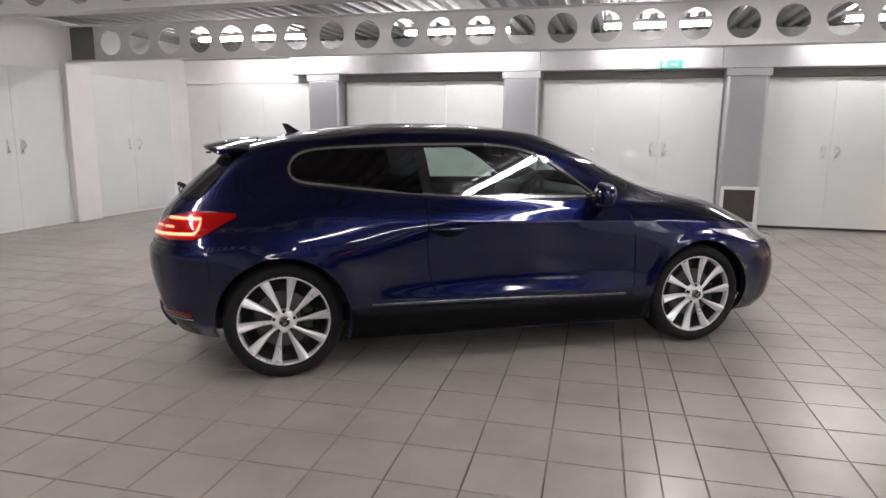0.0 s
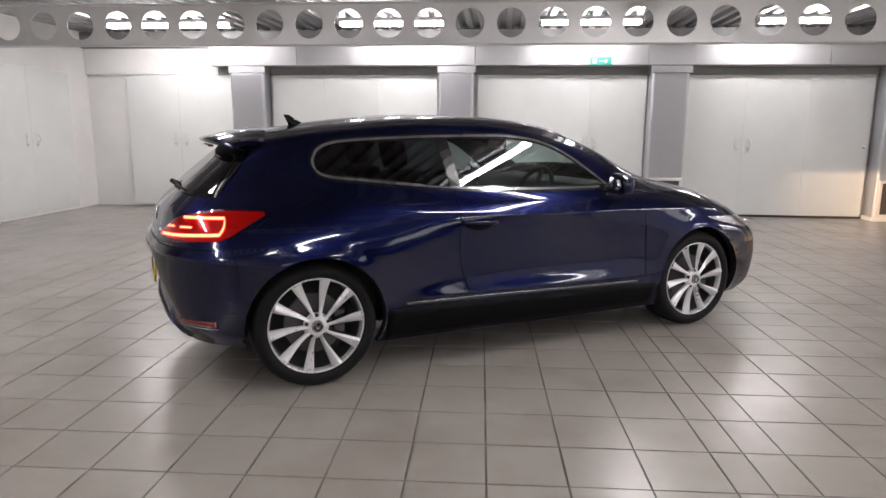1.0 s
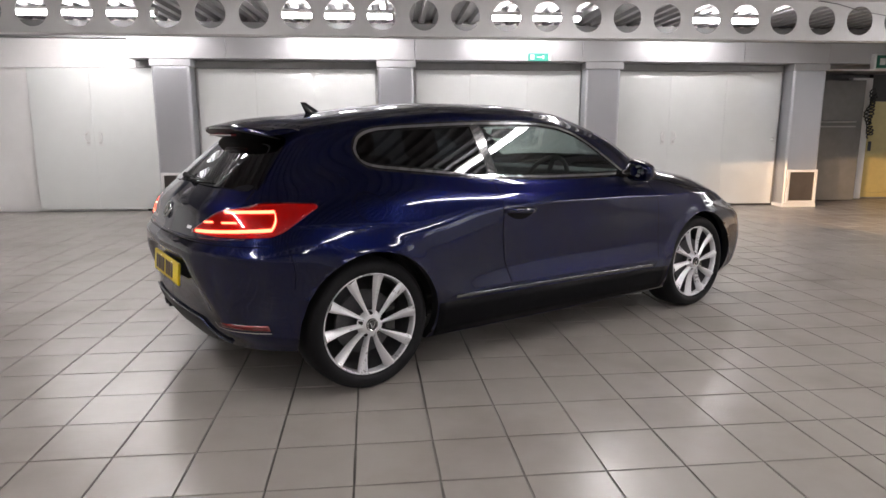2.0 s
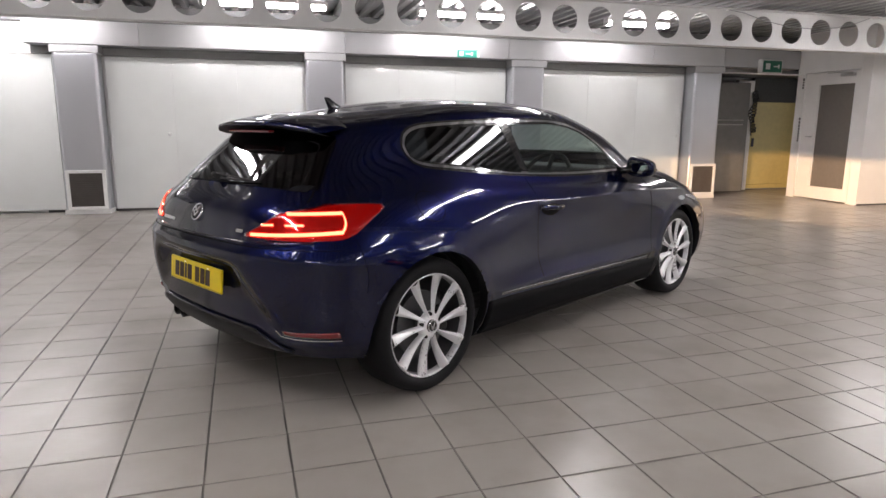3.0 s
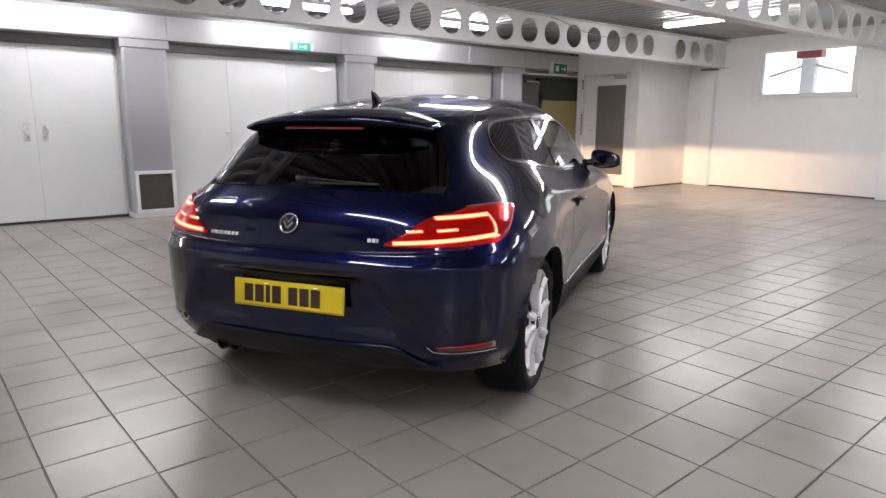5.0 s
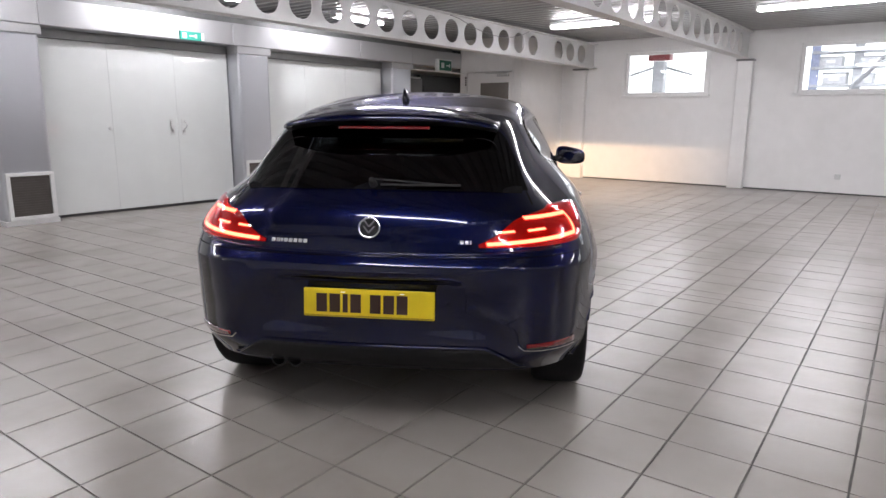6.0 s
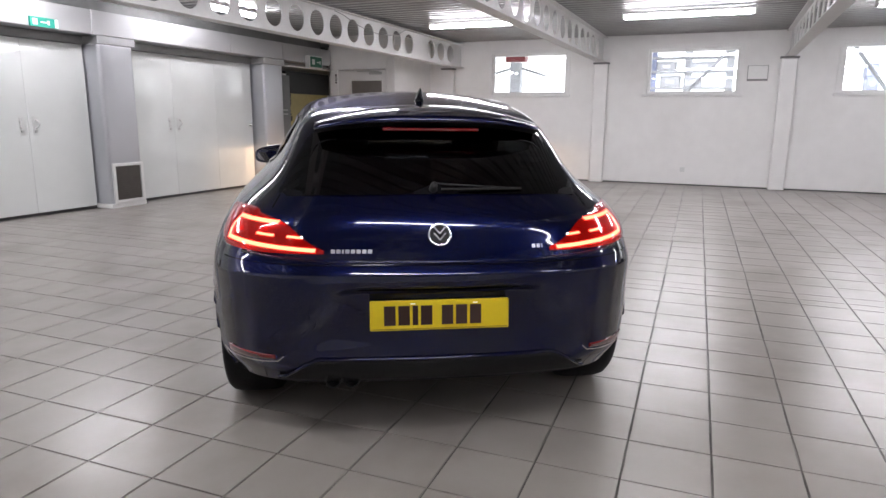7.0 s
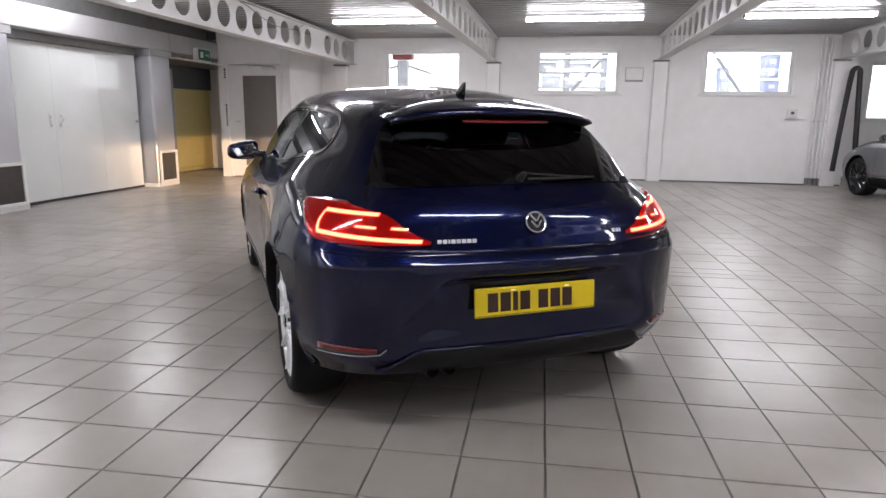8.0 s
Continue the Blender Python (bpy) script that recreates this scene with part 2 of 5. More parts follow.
# ---------------------------------------------------------------- cellular beams
def cellular_beam(y, z0, z1, first, label, blind=()):
    beam = thing("cellular_beam", label, "steel beam", pose(0, y, 0), "roof beams")
    x0, x1, gap, r = WEST, EAST, 0.478, 0.168
    zc = (z0 + z1) / 2 + 0.005
    bm = bmesh.new()
    t = 0.006
    corners = [math.atan2(h, s * gap / 2) % (2 * math.pi) for s in (-1, 1) for h in (z0 - zc, z1 - zc)]
    angles = sorted([2 * math.pi * (i + 0.5) / 24 for i in range(24)] + corners)
    n = len(angles)
    cells = []
    x = first
    while x - gap > x0 + 0.05:
        x -= gap
    if blind:
        x += gap
    left = x - gap / 2
    box(x0, left, -t, t, z0, z1, bm=bm)
    while x + gap / 2 < x1 - 0.05:
        if any(abs(x - b) < gap / 2 for b in blind):
            box(x - gap / 2, x + gap / 2, -t, t, z0, z1, bm=bm)
            x += gap
            continue
        for s in (-1, 1):
            ring = [bm.verts.new((x + r * math.cos(a), s * t, zc + r * math.sin(a))) for a in angles]
            out = []
            for a in angles:
                c, d = math.cos(a), math.sin(a)
                k = min((gap / 2) / abs(c) if abs(c) > 1e-6 else 9, (z1 - zc) / d if d > 1e-6 else 9, (z0 - zc) / d if d < -1e-6 else 9)
                out.append(bm.verts.new((x + k * c, s * t, zc + k * d)))
            for i in range(n):
                f = (ring[i], ring[(i + 1) % n], out[(i + 1) % n], out[i])
                bm.faces.new(f if s > 0 else f[::-1])
            cells.append(ring)
        a, b = cells[-2], cells[-1]
        for i in range(n):
            bm.faces.new((a[i], a[(i + 1) % n], b[(i + 1) % n], b[i]))
        x += gap
    box(x - gap / 2, x1, -t, t, z0, z1, bm=bm)
    part("web", bm, BEAM, beam)
    # dark sheet in front of the beam's solid west end
    if blind:
        part("end_plate", box(x0 + 0.006, left - 0.03, -0.022, -0.008, z0 + 0.004, z1 - 0.004, 0.003), DARKSTEEL, beam, "dark sheet over the solid beam end")
    part("bottom_flange", box(x0, x1, -0.085, 0.085, z0 - 0.014, z0, 0.003), BEAM, beam)
    part("top_flange", box(x0, x1, -0.085, 0.085, z1, z1 + 0.014, 0.003), BEAM, beam)
    return beam


BEAMS = [(7.95, 2.285, 2.735), (4.96, 2.33, 2.775), (1.70, 2.36, 2.78), (-1.50, 2.36, 2.78), (-4.6, 2.36, 2.78)]
for y, z0, z1 in BEAMS:
    cellular_beam(y, z0, z1, 0.302, "white painted steel beam with round holes under the ceiling", (6.5,) if y > 7 else ())


def wall_column(x, y, side, top, wide=0.26, deep=0.12):
    col = thing("wall_column", "white painted column carrying a beam at the wall", "column", pose(x, y, 0), "wall columns")
    part("shaft", box(0, -side * deep, -wide / 2, wide / 2, 0, top - 0.05, 0.008), WHITE, col)
    if side < 0:
        return
    part("bearing_plate", box(0, -side * (deep + 0.03), -wide / 2 - 0.02, wide / 2 + 0.02, top - 0.046, top - 0.016, 0.004), GREY_PANEL, col, "grey bearing plate")


for y, z0, z1 in BEAMS:
    wall_column(EAST - 0.002, y if y < 7 else 8.2, 1, z0)
    wall_column(WEST + 0.002, 7.93 if y > 7 else y, -1, z0, 0.45, 0.1)


cable = thing("ceiling_cable", "thin grey cable looped along the holed beam", "cable", pose(4.7, 7.91, 2.62))
part("run", tube_along([(-1.15, 0.03, 0.12), (-0.9, 0.0, 0.08), (-0.6, -0.01, 0.0), (-0.2, -0.01, -0.06), (0.2, 0.0, -0.07), (0.6, 0.0, -0.04), (0.95, 0.01, 0.04), (1.2, 0.03, 0.12)], 0.0055, 8), GREY_PANEL, cable, smooth=True)
for x in (-1.15, 1.2):
    part("cable_tie", box(x - 0.012, x + 0.012, 0.012, 0.036, 0.10, 0.14, 0.002), PVC, cable)


# ---------------------------------------------------------------- tube lights
def tube_light(x, y, turned, length=1.72, z=2.70):
    lamp = thing("tube_light", "long white fluorescent tube light under the deck", "ceiling light", pose(x, y, z, 0, 0, 90 if turned else 0), "tube lights")
    h = length / 2
    part("tray", box(-h - 0.03, h + 0.03, -0.065, 0.065, 0.03, 0.075, 0.006), PVC, lamp)
    for y in (-0.042, 0.042):
        part("fluorescent_tube", rod((-h, y, -0.002), (h, y, -0.002), 0.020, 14), TUBE, lamp, "glowing white tube")
    for s in (-1, 1):
        part("end_cap", box(s * h, s * (h + 0.028), -0.064, 0.064, -0.026, 0.028, 0.004), PVC, lamp)
    part("hanger", rod((0, 0, 0.075), (0, 0, 0.11), 0.008), STEEL, lamp)


for y in (6.38, 3.27, 0.11, -3.0):
    for x in (5.45, 0.80, -3.85):
        tube_light(x, y if x > -3 else y - 0.55, True)
for x, long in ((-5.50, 1.8), (-2.25, 1.5), (0.42, 1.3), (3.10, 1.0)):
    tube_light(x, 9.35, False, long, 2.72)


# ---------------------------------------------------------------- north side: pillars, metal band, doors
PILLARS = [-4.71, -1.45, 1.71, 5.01]


def louvre(parent, x0, x1, z0, z1, y):
    fr = part("vent_frame", box(x0 - 0.045, x1 + 0.045, y - 0.03, y - 0.002, z1, z1 + 0.04, 0.004), PVC, parent, "pale vent frame")
    part("vent_frame", box(x0 - 0.045, x1 + 0.045, y - 0.03, y - 0.002, z0 - 0.045, z0, 0.004), PVC, parent)
    part("vent_frame", box(x0 - 0.045, x0, y - 0.03, y - 0.002, z0, z1, 0.004), PVC, parent)
    part("vent_frame", box(x1, x1 + 0.045, y - 0.03, y - 0.002, z0, z1, 0.004), PVC, parent)
    grille = part("vent_grille", box(x0, x1, y - 0.006, y - 0.002, z0, z1), MESH_DARK, parent, "dark louvred grille")
    n = 16
    for i in range(n):
        z = z0 + (i + 0.5) * (z1 - z0) / n
        part("slat", box(x0 + 0.001, x1 - 0.001, y - 0.020, y - 0.008, z - 0.004, z + 0.004), MESH_DARK, grille)


def pillar(x):
    p = thing("clad_pillar", "brushed metal clad pillar with a low air vent", "pillar", pose(x, 0, 0), "metal pillars")
    part("cladding", box(-0.27, 0.27, LINTEL_Y + 0.004, NORTH + 0.058, 0.02, 2.16, 0.045, seg=5), ALU, p)
    part("plinth", box(-0.285, 0.285, LINTEL_Y - 0.012, NORTH + 0.055, 0, 0.057, 0.004), PVC, p)
    part("capital", box(-0.285, 0.30, LINTEL_Y - 0.012, NORTH + 0.055, 2.135, 2.238, 0.005), ALU_FLAT, p, "pale metal capital")
    louvre(p, -0.195, 0.215, 0.105, 0.56, LINTEL_Y)


for x in PILLARS:
    pillar(x)

band = thing("metal_band", "brushed aluminium boxed band above the doors", "cladding", pose(0, 0, 0))
joints = [-5.28, -3.90, -1.165, 1.36, 3.90, 5.27, 6.84]
for a, b in zip(joints, joints[1:]):
    part("band_panel", box(a + 0.002, b - 0.002, LINTEL_Y - 0.02, NORTH + 0.05, BAND_LO, BAND_HI, 0.004), ALU_FLAT, band)
# dimness between band and deck is put into this grey
structure("wall_above_doors", box(WEST, 6.83, NORTH - 0.06, NORTH + 0.05, BAND_HI + 0.004, 2.79), GREY_PANEL, "wall strip above the metal band, dimness put into its grey", "wall")
structure("wall_end_bay", box(WEST + 0.01, -5.285, NORTH + 0.002, NORTH + 0.05, 2.131, BAND_HI), WHITE, "white wall strip over the end doors", "wall")


def pull_handle(parent, x, z, y, side):
    h = part("handle", box(x - 0.032, x + 0.032, y - 0.006, y, z - 0.11, z + 0.11, 0.003), HANDLE, parent, "pale handle plate")
    grip = [(x + side * (0.006 + 0.030 * math.sin(a)), y - 0.004 - 0.034 * math.sin(a), z + 0.02 + 0.05 * math.cos(a)) for a in np.linspace(0, math.pi, 9)]
    part("grip", tube_along(grip, 0.009, 8), PVC, h, "", True)
    part("lock", rod((x, y - 0.002, z - 0.065), (x, y - 0.02, z - 0.065), 0.017), STEEL, h)


def leaf(name, x0, x1, handle_at, lock_only=False, m=Matrix()):
    d = thing(name, "pale grey flush cupboard door with steel furniture", "door", m, "flush doors")
    y = NORTH
    part("leaf", box(x0 + 0.0006, x1 - 0.0006, y, y + 0.045, 0.034, 2.125, 0.0018), DOORS, d)
    if lock_only:
        k = part("knob", lathe([(0.0, -0.05), (0.02, -0.048), (0.026, -0.035), (0.012, -0.02), (0.012, 0.0)], 16), HANDLE, d, "small steel knob", True)
        k.location = (handle_at, y, 1.08)
    else:
        pull_handle(d, handle_at, 1.10, y, 1 if handle_at < (x0 + x1) / 2 else -1)


BAYS = [
    (-6.85, -5.97, -6.06), (-5.97, -5.05, -5.88),
    (-4.40, -3.55, -3.63), (-3.55, -2.68, -2.77), (-2.68, -1.76, -2.59),
    (-1.13, -0.31, -0.36), (-0.31, 0.585, 0.50), (0.585, 1.42, 0.67),
    (2.02, 2.885, 2.80), (2.885, 3.80, 2.97), (3.80, 4.70, 4.62),
]
for x0, x1, hx in BAYS:
    leaf("cupboard_door", x0, x1, hx, hx in (-3.63, -0.36, 4.62))
for a, b in ((-5.28, -4.985), (-4.44, -1.722), (-1.178, 1.438), (1.982, 4.738)):
    structure("trim_door_head", box(a, b, NORTH - 0.012, NORTH + 0.05, 2.132, 2.24), GREY_PANEL, "grey door head under the metal band", "trim")
    # solid dark strip gives the shade in the gap under the doors
    structure("baseboard_gap_shade", box(a, b, NORTH + 0.012, NORTH + 0.05, 0.0, 0.032), DARK, "dark strip for the shade in the gap under the doors", "trim")
for y0, y1, hy in ((5.90, 6.88, 6.78), (6.88, 7.68, 6.98), (8.20, 9.03, 8.93), (9.03, 9.95, 9.13)):
    m = Matrix.Translation((WEST + NORTH + 0.012, 0, 0)) @ pose(0, 0, 0, 0, 0, 90)
    leaf("side_door", y0, y1, hy, False, m)

for a, b in ((BAY_Y + 0.01, -1.635), (-1.365, 1.565), (1.835, 4.825), (5.095, 8.065)):
    structure("baseboard_east", box(EAST - 0.006, EAST - 0.0005, a, b, 0.0, 0.022), DARK, "thin dark joint at the foot of the white wall", "trim")
structure("baseboard_block", box(6.86, EAST - 0.01, 8.653, 8.6595, 0.0, 0.022), DARK, "thin dark joint at the foot of the white wall", "trim")

# ---------------------------------------------------------------- exit signs
sign = thing("exit_sign", "green exit sign with arrow fixed to the metal band", "exit sign", pose(0.68, LINTEL_Y - 0.022, 2.296))
part("panel", box(-0.15, 0.20, -0.025, 0, -0.055, 0.055, 0.004), GREEN, sign)
bm = box(-0.02, 0.09, -0.029, -0.0255, -0.008, 0.008)
box(0.06, 0.09, -0.029, -0.0255, -0.024, 0.024, bm=bm)
part("arrow", bm, SIGNWHITE, sign, "white arrow")
bm = box(-0.12, -0.06, -0.029, -0.0255, -0.035, 0.035)
part("door_symbol", bm, SIGNWHITE, sign)
part("end_plate", box(0.155, 0.196, -0.029, -0.0255, -0.05, 0.05), SIGNWHITE, sign)
sign = thing("exit_sign", "boxed green exit sign above the recess", "exit sign", pose(6.16, 10.055, 2.262))
part("housing", box(-0.215, 0.215, -0.05, 0.05, -0.118, 0.118, 0.006), HANDLE, sign, "pale grey housing")
part("panel", box(-0.19, 0.19, -0.056, -0.0505, -0.095, 0.095), DIM_GREEN, sign)
part("door_symbol", box(-0.14, -0.05, -0.060, -0.0565, -0.05, 0.05), HANDLE, sign)
bm = box(0.02, 0.14, -0.060, -0.0565, -0.010, 0.010)
box(0.11, 0.14, -0.060, -0.0565, -0.032, 0.032, bm=bm)
part("arrow", bm, HANDLE, sign)
structure("trim_sign_shelf", box(5.30, 6.83, 10.02, 10.14, 2.132, 2.147), PVC, "thin white ledge below the exit sign", "trim")

# ---------------------------------------------------------------- the recess and the glazed door
d = thing("recess_door", "ochre painted door at the back of the recess", "door", pose(0, 0, 0))
part("leaf", box(6.94, 8.57, 11.34, 11.385, 0.10, 1.72, 0.004), YELLOW, d)
part("kick_board", box(6.94, 8.57, 11.335, 11.385, 0.02, 0.097, 0.003), YELLOW, d)
part("lock", box(7.00, 7.06, 11.325, 11.34, 0.85, 1.02, 0.004), DARK, d)
structure("trim_recess_post", box(6.55, 6.92, 11.28, 11.39, 0, 2.12), WHITE, "white door post in the recess", "trim")
# shade at the top of the recess, given as a dark panel
structure("trim_recess_head", box(6.93, 8.58, 11.30, 11.39, 1.725, 2.78), DARK, "panel over the recess door, shade put into its dark colour", "trim")
# the soffit's grey carries its shade too
structure("ceiling_recess", box(5.43, 8.59, 10.36, 11.39, 2.18, 2.24), GREY_PANEL, "soffit over the door recess, shade put into its grey", "ceiling")
locker = thing("grey_cabinet", "tall dark grey metal cabinet in the recess", "cabinet", pose(6.10, 11.1, 0))
part("body", box(-0.42, 0.42, -0.2, 0.25, 0.02, 2.05, 0.008), GREY_PANEL, locker)
for z in (1.28, 1.36):
    part("grip_bar", box(-0.38, 0.30, -0.222, -0.202, z - 0.012, z + 0.012, 0.003), STEEL, locker)
coiled = thing("coiled_cable", "dark coiled cable hanging on the recess post", "cable", pose(6.88, 11.255, 1.55))
random.seed(21)
loops = []
for k in range(121):
    a, drop = k * 0.72, k / 120
    wide = 0.075 - 0.035 * abs(2 * drop - 0.9) + 0.02 * math.sin(k * 0.13)
    loops.append((wide * math.cos(a) + 0.03 * math.sin(k * 0.07), -0.05 - 0.025 * math.sin(a), 0.36 - 0.80 * drop + 0.035 * math.sin(a) + random.uniform(-0.006, 0.006)))
part("coil", tube_along(loops, 0.012, 8), BLACK, coiled, smooth=True)
part("hook", rod((0, 0.02, 0.34), (0, -0.03, 0.34), 0.01), STEEL, coiled)

d = thing("glazed_door", "white door with a tall narrow glass panel", "door", pose(6.868, 0, 0))
y0, y1, gy0, gy1, gz0, gz1 = 8.873, 9.957, 8.955, 9.65, 0.23, 1.945
bm = box(0, 0.045, y0, gy0, 0.02, 2.15)
box(0, 0.045, gy1, y1, 0.02, 2.15, bm=bm)
box(0, 0.045, gy0, gy1, 0.02, gz0, bm=bm)
box(0, 0.045, gy0, gy1, gz1, 2.15, bm=bm)
part("leaf", bm, WHITE, d)
part("glass_panel", box(0.02, 0.026, gy0, gy1, gz0, gz1), grain(material("obscured_door_glass", (0.17, 0.155, 0.14), 0.16), 2, 0.08), d, "dim brownish obscured glass panel")
for a, b, c, e in ((gy0 - 0.02, gy1 + 0.02, gz1, gz1 + 0.02), (gy0 - 0.02, gy1 + 0.02, gz0 - 0.02, gz0), (gy0 - 0.02, gy0, gz0, gz1), (gy1, gy1 + 0.02, gz0, gz1)):
    part("bead", box(-0.008, -0.0005, a, b, c, e, 0.002), PVC, d)
closer = part("door_closer", box(-0.06, -0.002, 8.95, 9.21, 2.06, 2.11, 0.006), STEEL, d, "grey door closer")
part("arm", tube_along([(-0.03, 9.0, 2.115), (-0.10, 9.25, 2.125), (-0.02, 9.5, 2.13)], 0.008, 8), STEEL, closer)
part("handle", tube_along([(-0.002, 9.72, 1.08), (-0.05, 9.72, 1.08), (-0.05, 9.80, 1.08)], 0.010), STEEL, d)
def door_notice(z, tall, seed):
    sign = thing("door_notice", "narrow notice with an unreadable line of dark marks", "sign", pose(6.848, 9.995, z))
    part("plate", box(-0.004, 0, -0.03, 0.03, -tall / 2, tall / 2), PVC, sign)
    random.seed(seed)
    at = 0.03 - tall / 2
    while at < tall / 2 - 0.05:
        hgt = random.uniform(0.02, 0.05)
        part("bar", box(-0.006, -0.0045, -0.018, 0.018, at, at + hgt), DARK, sign)
        at += hgt + 0.015


door_notice(1.21, 0.50, 4)
door_notice(2.0, 0.26, 9)



# ---------------------------------------------------------------- east wall: windows, fittings, the bright room beyond
def wall_window(name, y0, y1, at=EAST, z0=WIN_Z0, z1=WIN_Z1):
    w = tagged(new(name), "white framed internal window looking into a bright workshop", "window", kind="structure")
    w.location = (at, 0, 0)
    f = 0.055
    for a, b, c, e in ((y0, y1, z1 - f, z1), (y0, y1, z0, z0 + f), (y0, y0 + f, z0 + f, z1 - f), (y1 - f, y1, z0 + f, z1 - f)):
        part("window_frame", box(0.04, 0.10, a, b, c, e, 0.004), PVC, w)
    for a, b, c, e in ((y0 - 0.06, y1 + 0.06, z1, z1 + 0.06), (y0 - 0.06, y0, z0, z1), (y1, y1 + 0.06, z0, z1)):
        part("architrave", box(-0.014, -0.001, a, b, c, e, 0.003), PVC, w)
    part("window_sill", box(-0.05, 0.20, y0 - 0.08, y1 + 0.08, z0 - 0.045, z0 - 0.002, 0.006), PVC, w)
    pane = part("pane", box(0.066, 0.072, y0 + f, y1 - f, z0 + f, z1 - f), PANE, w, "clear glass pane")
    pane.visible_shadow = False


for i, (a, b) in enumerate(WINDOWS):
    wall_window("window_%d" % (i + 1), a, b)
wall_window("window_4", -4.7, -3.03, BAY_X, 1.25, 2.48)

structure("ground_workshop", box(EAST + 0.23, 13.0, BAY_Y + 0.21, 12.0, -0.12, -0.004), GREY_PANEL, "grey workshop floor beyond the wall", "floor")
# self-lit sheet in place of a lit end wall
structure("backdrop_workshop", box(13.0, 13.05, -9, 13, 0.0, 4.5), FAR_GLOW, "self-glowing white sheet for the bright end of the workshop", "backdrop")
random.seed(11)


def brace(y0, y1):
    b = thing("diagonal_brace", "grey diagonal steel brace behind the window", "brace", pose(8.98, 0, 0))
    part("bar", rod((0, y0, WIN_Z0 - 0.2), (0, y1, WIN_Z1 + 0.2), 0.035), FAR_GREY, b)


for y in (6.6, 3.3, 0.1):
    tube_light(9.55, y, True, 1.72, 2.66)
brace(3.60, 2.51)
brace(-0.09, 0.81)
lift = thing("vehicle_lift", "two-armed vehicle lift with a red head beyond the window", "vehicle lift", pose(11.4, 7.58, 0))
part("post", box(-0.1, 0.1, -0.14, 0.14, 0.0, 2.59, 0.01), FAR_GREY, lift)
part("head", box(-0.12, 0.12, -0.26, 0.26, 2.61, 2.78, 0.01), RED, lift, "red head box")
for s in (-1, 1):
    part("arm", rod((0, 0, 2.5), (-0.1, s * 0.8, 2.25), 0.03), FAR_GREY, lift)
rack = thing("workshop_rack", "grey and blue workshop racking with light shelves", "rack", pose(11.0, 3.4, 0))
for y in (-0.75, 0.1, 0.85):
    part("upright", box(-0.05, 0.05, y - 0.08, y + 0.08, 0.8, 2.9, 0.005), FAR_BLUE if y > 0.5 else FAR_GREY, rack)
for z in (1.9, 2.25, 2.55):
    part("shelf", box(-0.2, 0.2, -0.8, 0.9, z, z + 0.05, 0.004), FAR_GREY, rack)
def crate(x, y, z, wide, tall, mat, label):
    c = thing("storage_crate", label, "crate", pose(x, y, z), "workshop crates")
    part("body", box(-0.2, 0.2, -wide / 2, wide / 2, 0, tall * 0.86, 0.012), mat, c)
    part("rim", box(-0.215, 0.215, -wide / 2 - 0.015, wide / 2 + 0.015, tall * 0.86, tall - 0.004, 0.006), mat, c)
    part("label_card", box(-0.206, -0.2015, -wide / 5, wide / 5, tall * 0.3, tall * 0.6), PVC, c)


for y, n, wide in ((0.12, 9, 0.20), (-0.83, 10, 0.30)):
    for k in range(n):
        crate(10.45, y + 0.02 * math.sin(5.0 * k), 0.26 * k, wide, 0.26, FAR_BLUE, "pale blue storage crate stacked in the workshop")
for y, z, wide, tall in ((3.86, 1.952, 0.42, 0.24), (3.38, 1.952, 0.36, 0.20), (3.95, 2.302, 0.40, 0.19), (3.2, 2.302, 0.50, 0.17)):
    crate(11.0, y, z, wide, tall, FAR_GREY, "grey storage crate on the workshop racking")

notice = thing("wall_notice", "small white framed notice on the wall", "notice", pose(EAST - 0.002, 2.185, 2.07))
part("frame", box(-0.02, 0, -0.17, 0.17, -0.135, 0.135, 0.004), GREY_PANEL, notice)
part("sheet", box(-0.023, -0.0205, -0.162, 0.160, -0.100, 0.128), PVC, notice)
sock = thing("wall_socket", "white socket box with a dark knob on the wall", "socket", pose(EAST - 0.002, -0.77, 1.345))
part("back_box", box(-0.05, 0, -0.09, 0.09, -0.07, 0.09, 0.006), HANDLE, sock)
part("knob", rod((-0.05, 0, 0.02), (-0.075, 0, 0.02), 0.03), DARK, sock)
part("shelf", box(-0.10, 0, -0.22, 0.12, -0.09, -0.072, 0.003), PVC, sock)
sock = thing("wall_socket", "small pale socket low on the white wall", "socket", pose(EAST - 0.002, 3.33, 0.30))
part("plate", box(-0.02, 0, -0.045, 0.045, -0.045, 0.045, 0.005), HANDLE, sock)

for i, (y, r) in enumerate(((-1.15, 0.022), (-1.22, 0.030), (-1.30, 0.022), (-1.36, 0.03))):
    p = thing("wall_pipe", "white painted vertical pipe beside the column", "pipe", pose(EAST - 0.06, y, 0), "wall pipes")
    part("run", rod((0, 0, 0.02), (0, 0, 2.75), r), WHITE, p)
    part("floor_collar", rod((0, 0, 0), (0, 0, 0.14), r + 0.012), GREY_PANEL, p)
    part("clip", box(-r - 0.01, 0.055, -0.012, 0.012, 1.2, 1.23, 0.002), STEEL, p)
hose = thing("exhaust_hose", "black ribbed exhaust hose hung in a loop on the wall", "hose", pose(8.28, -1.70, 0))
pts = []
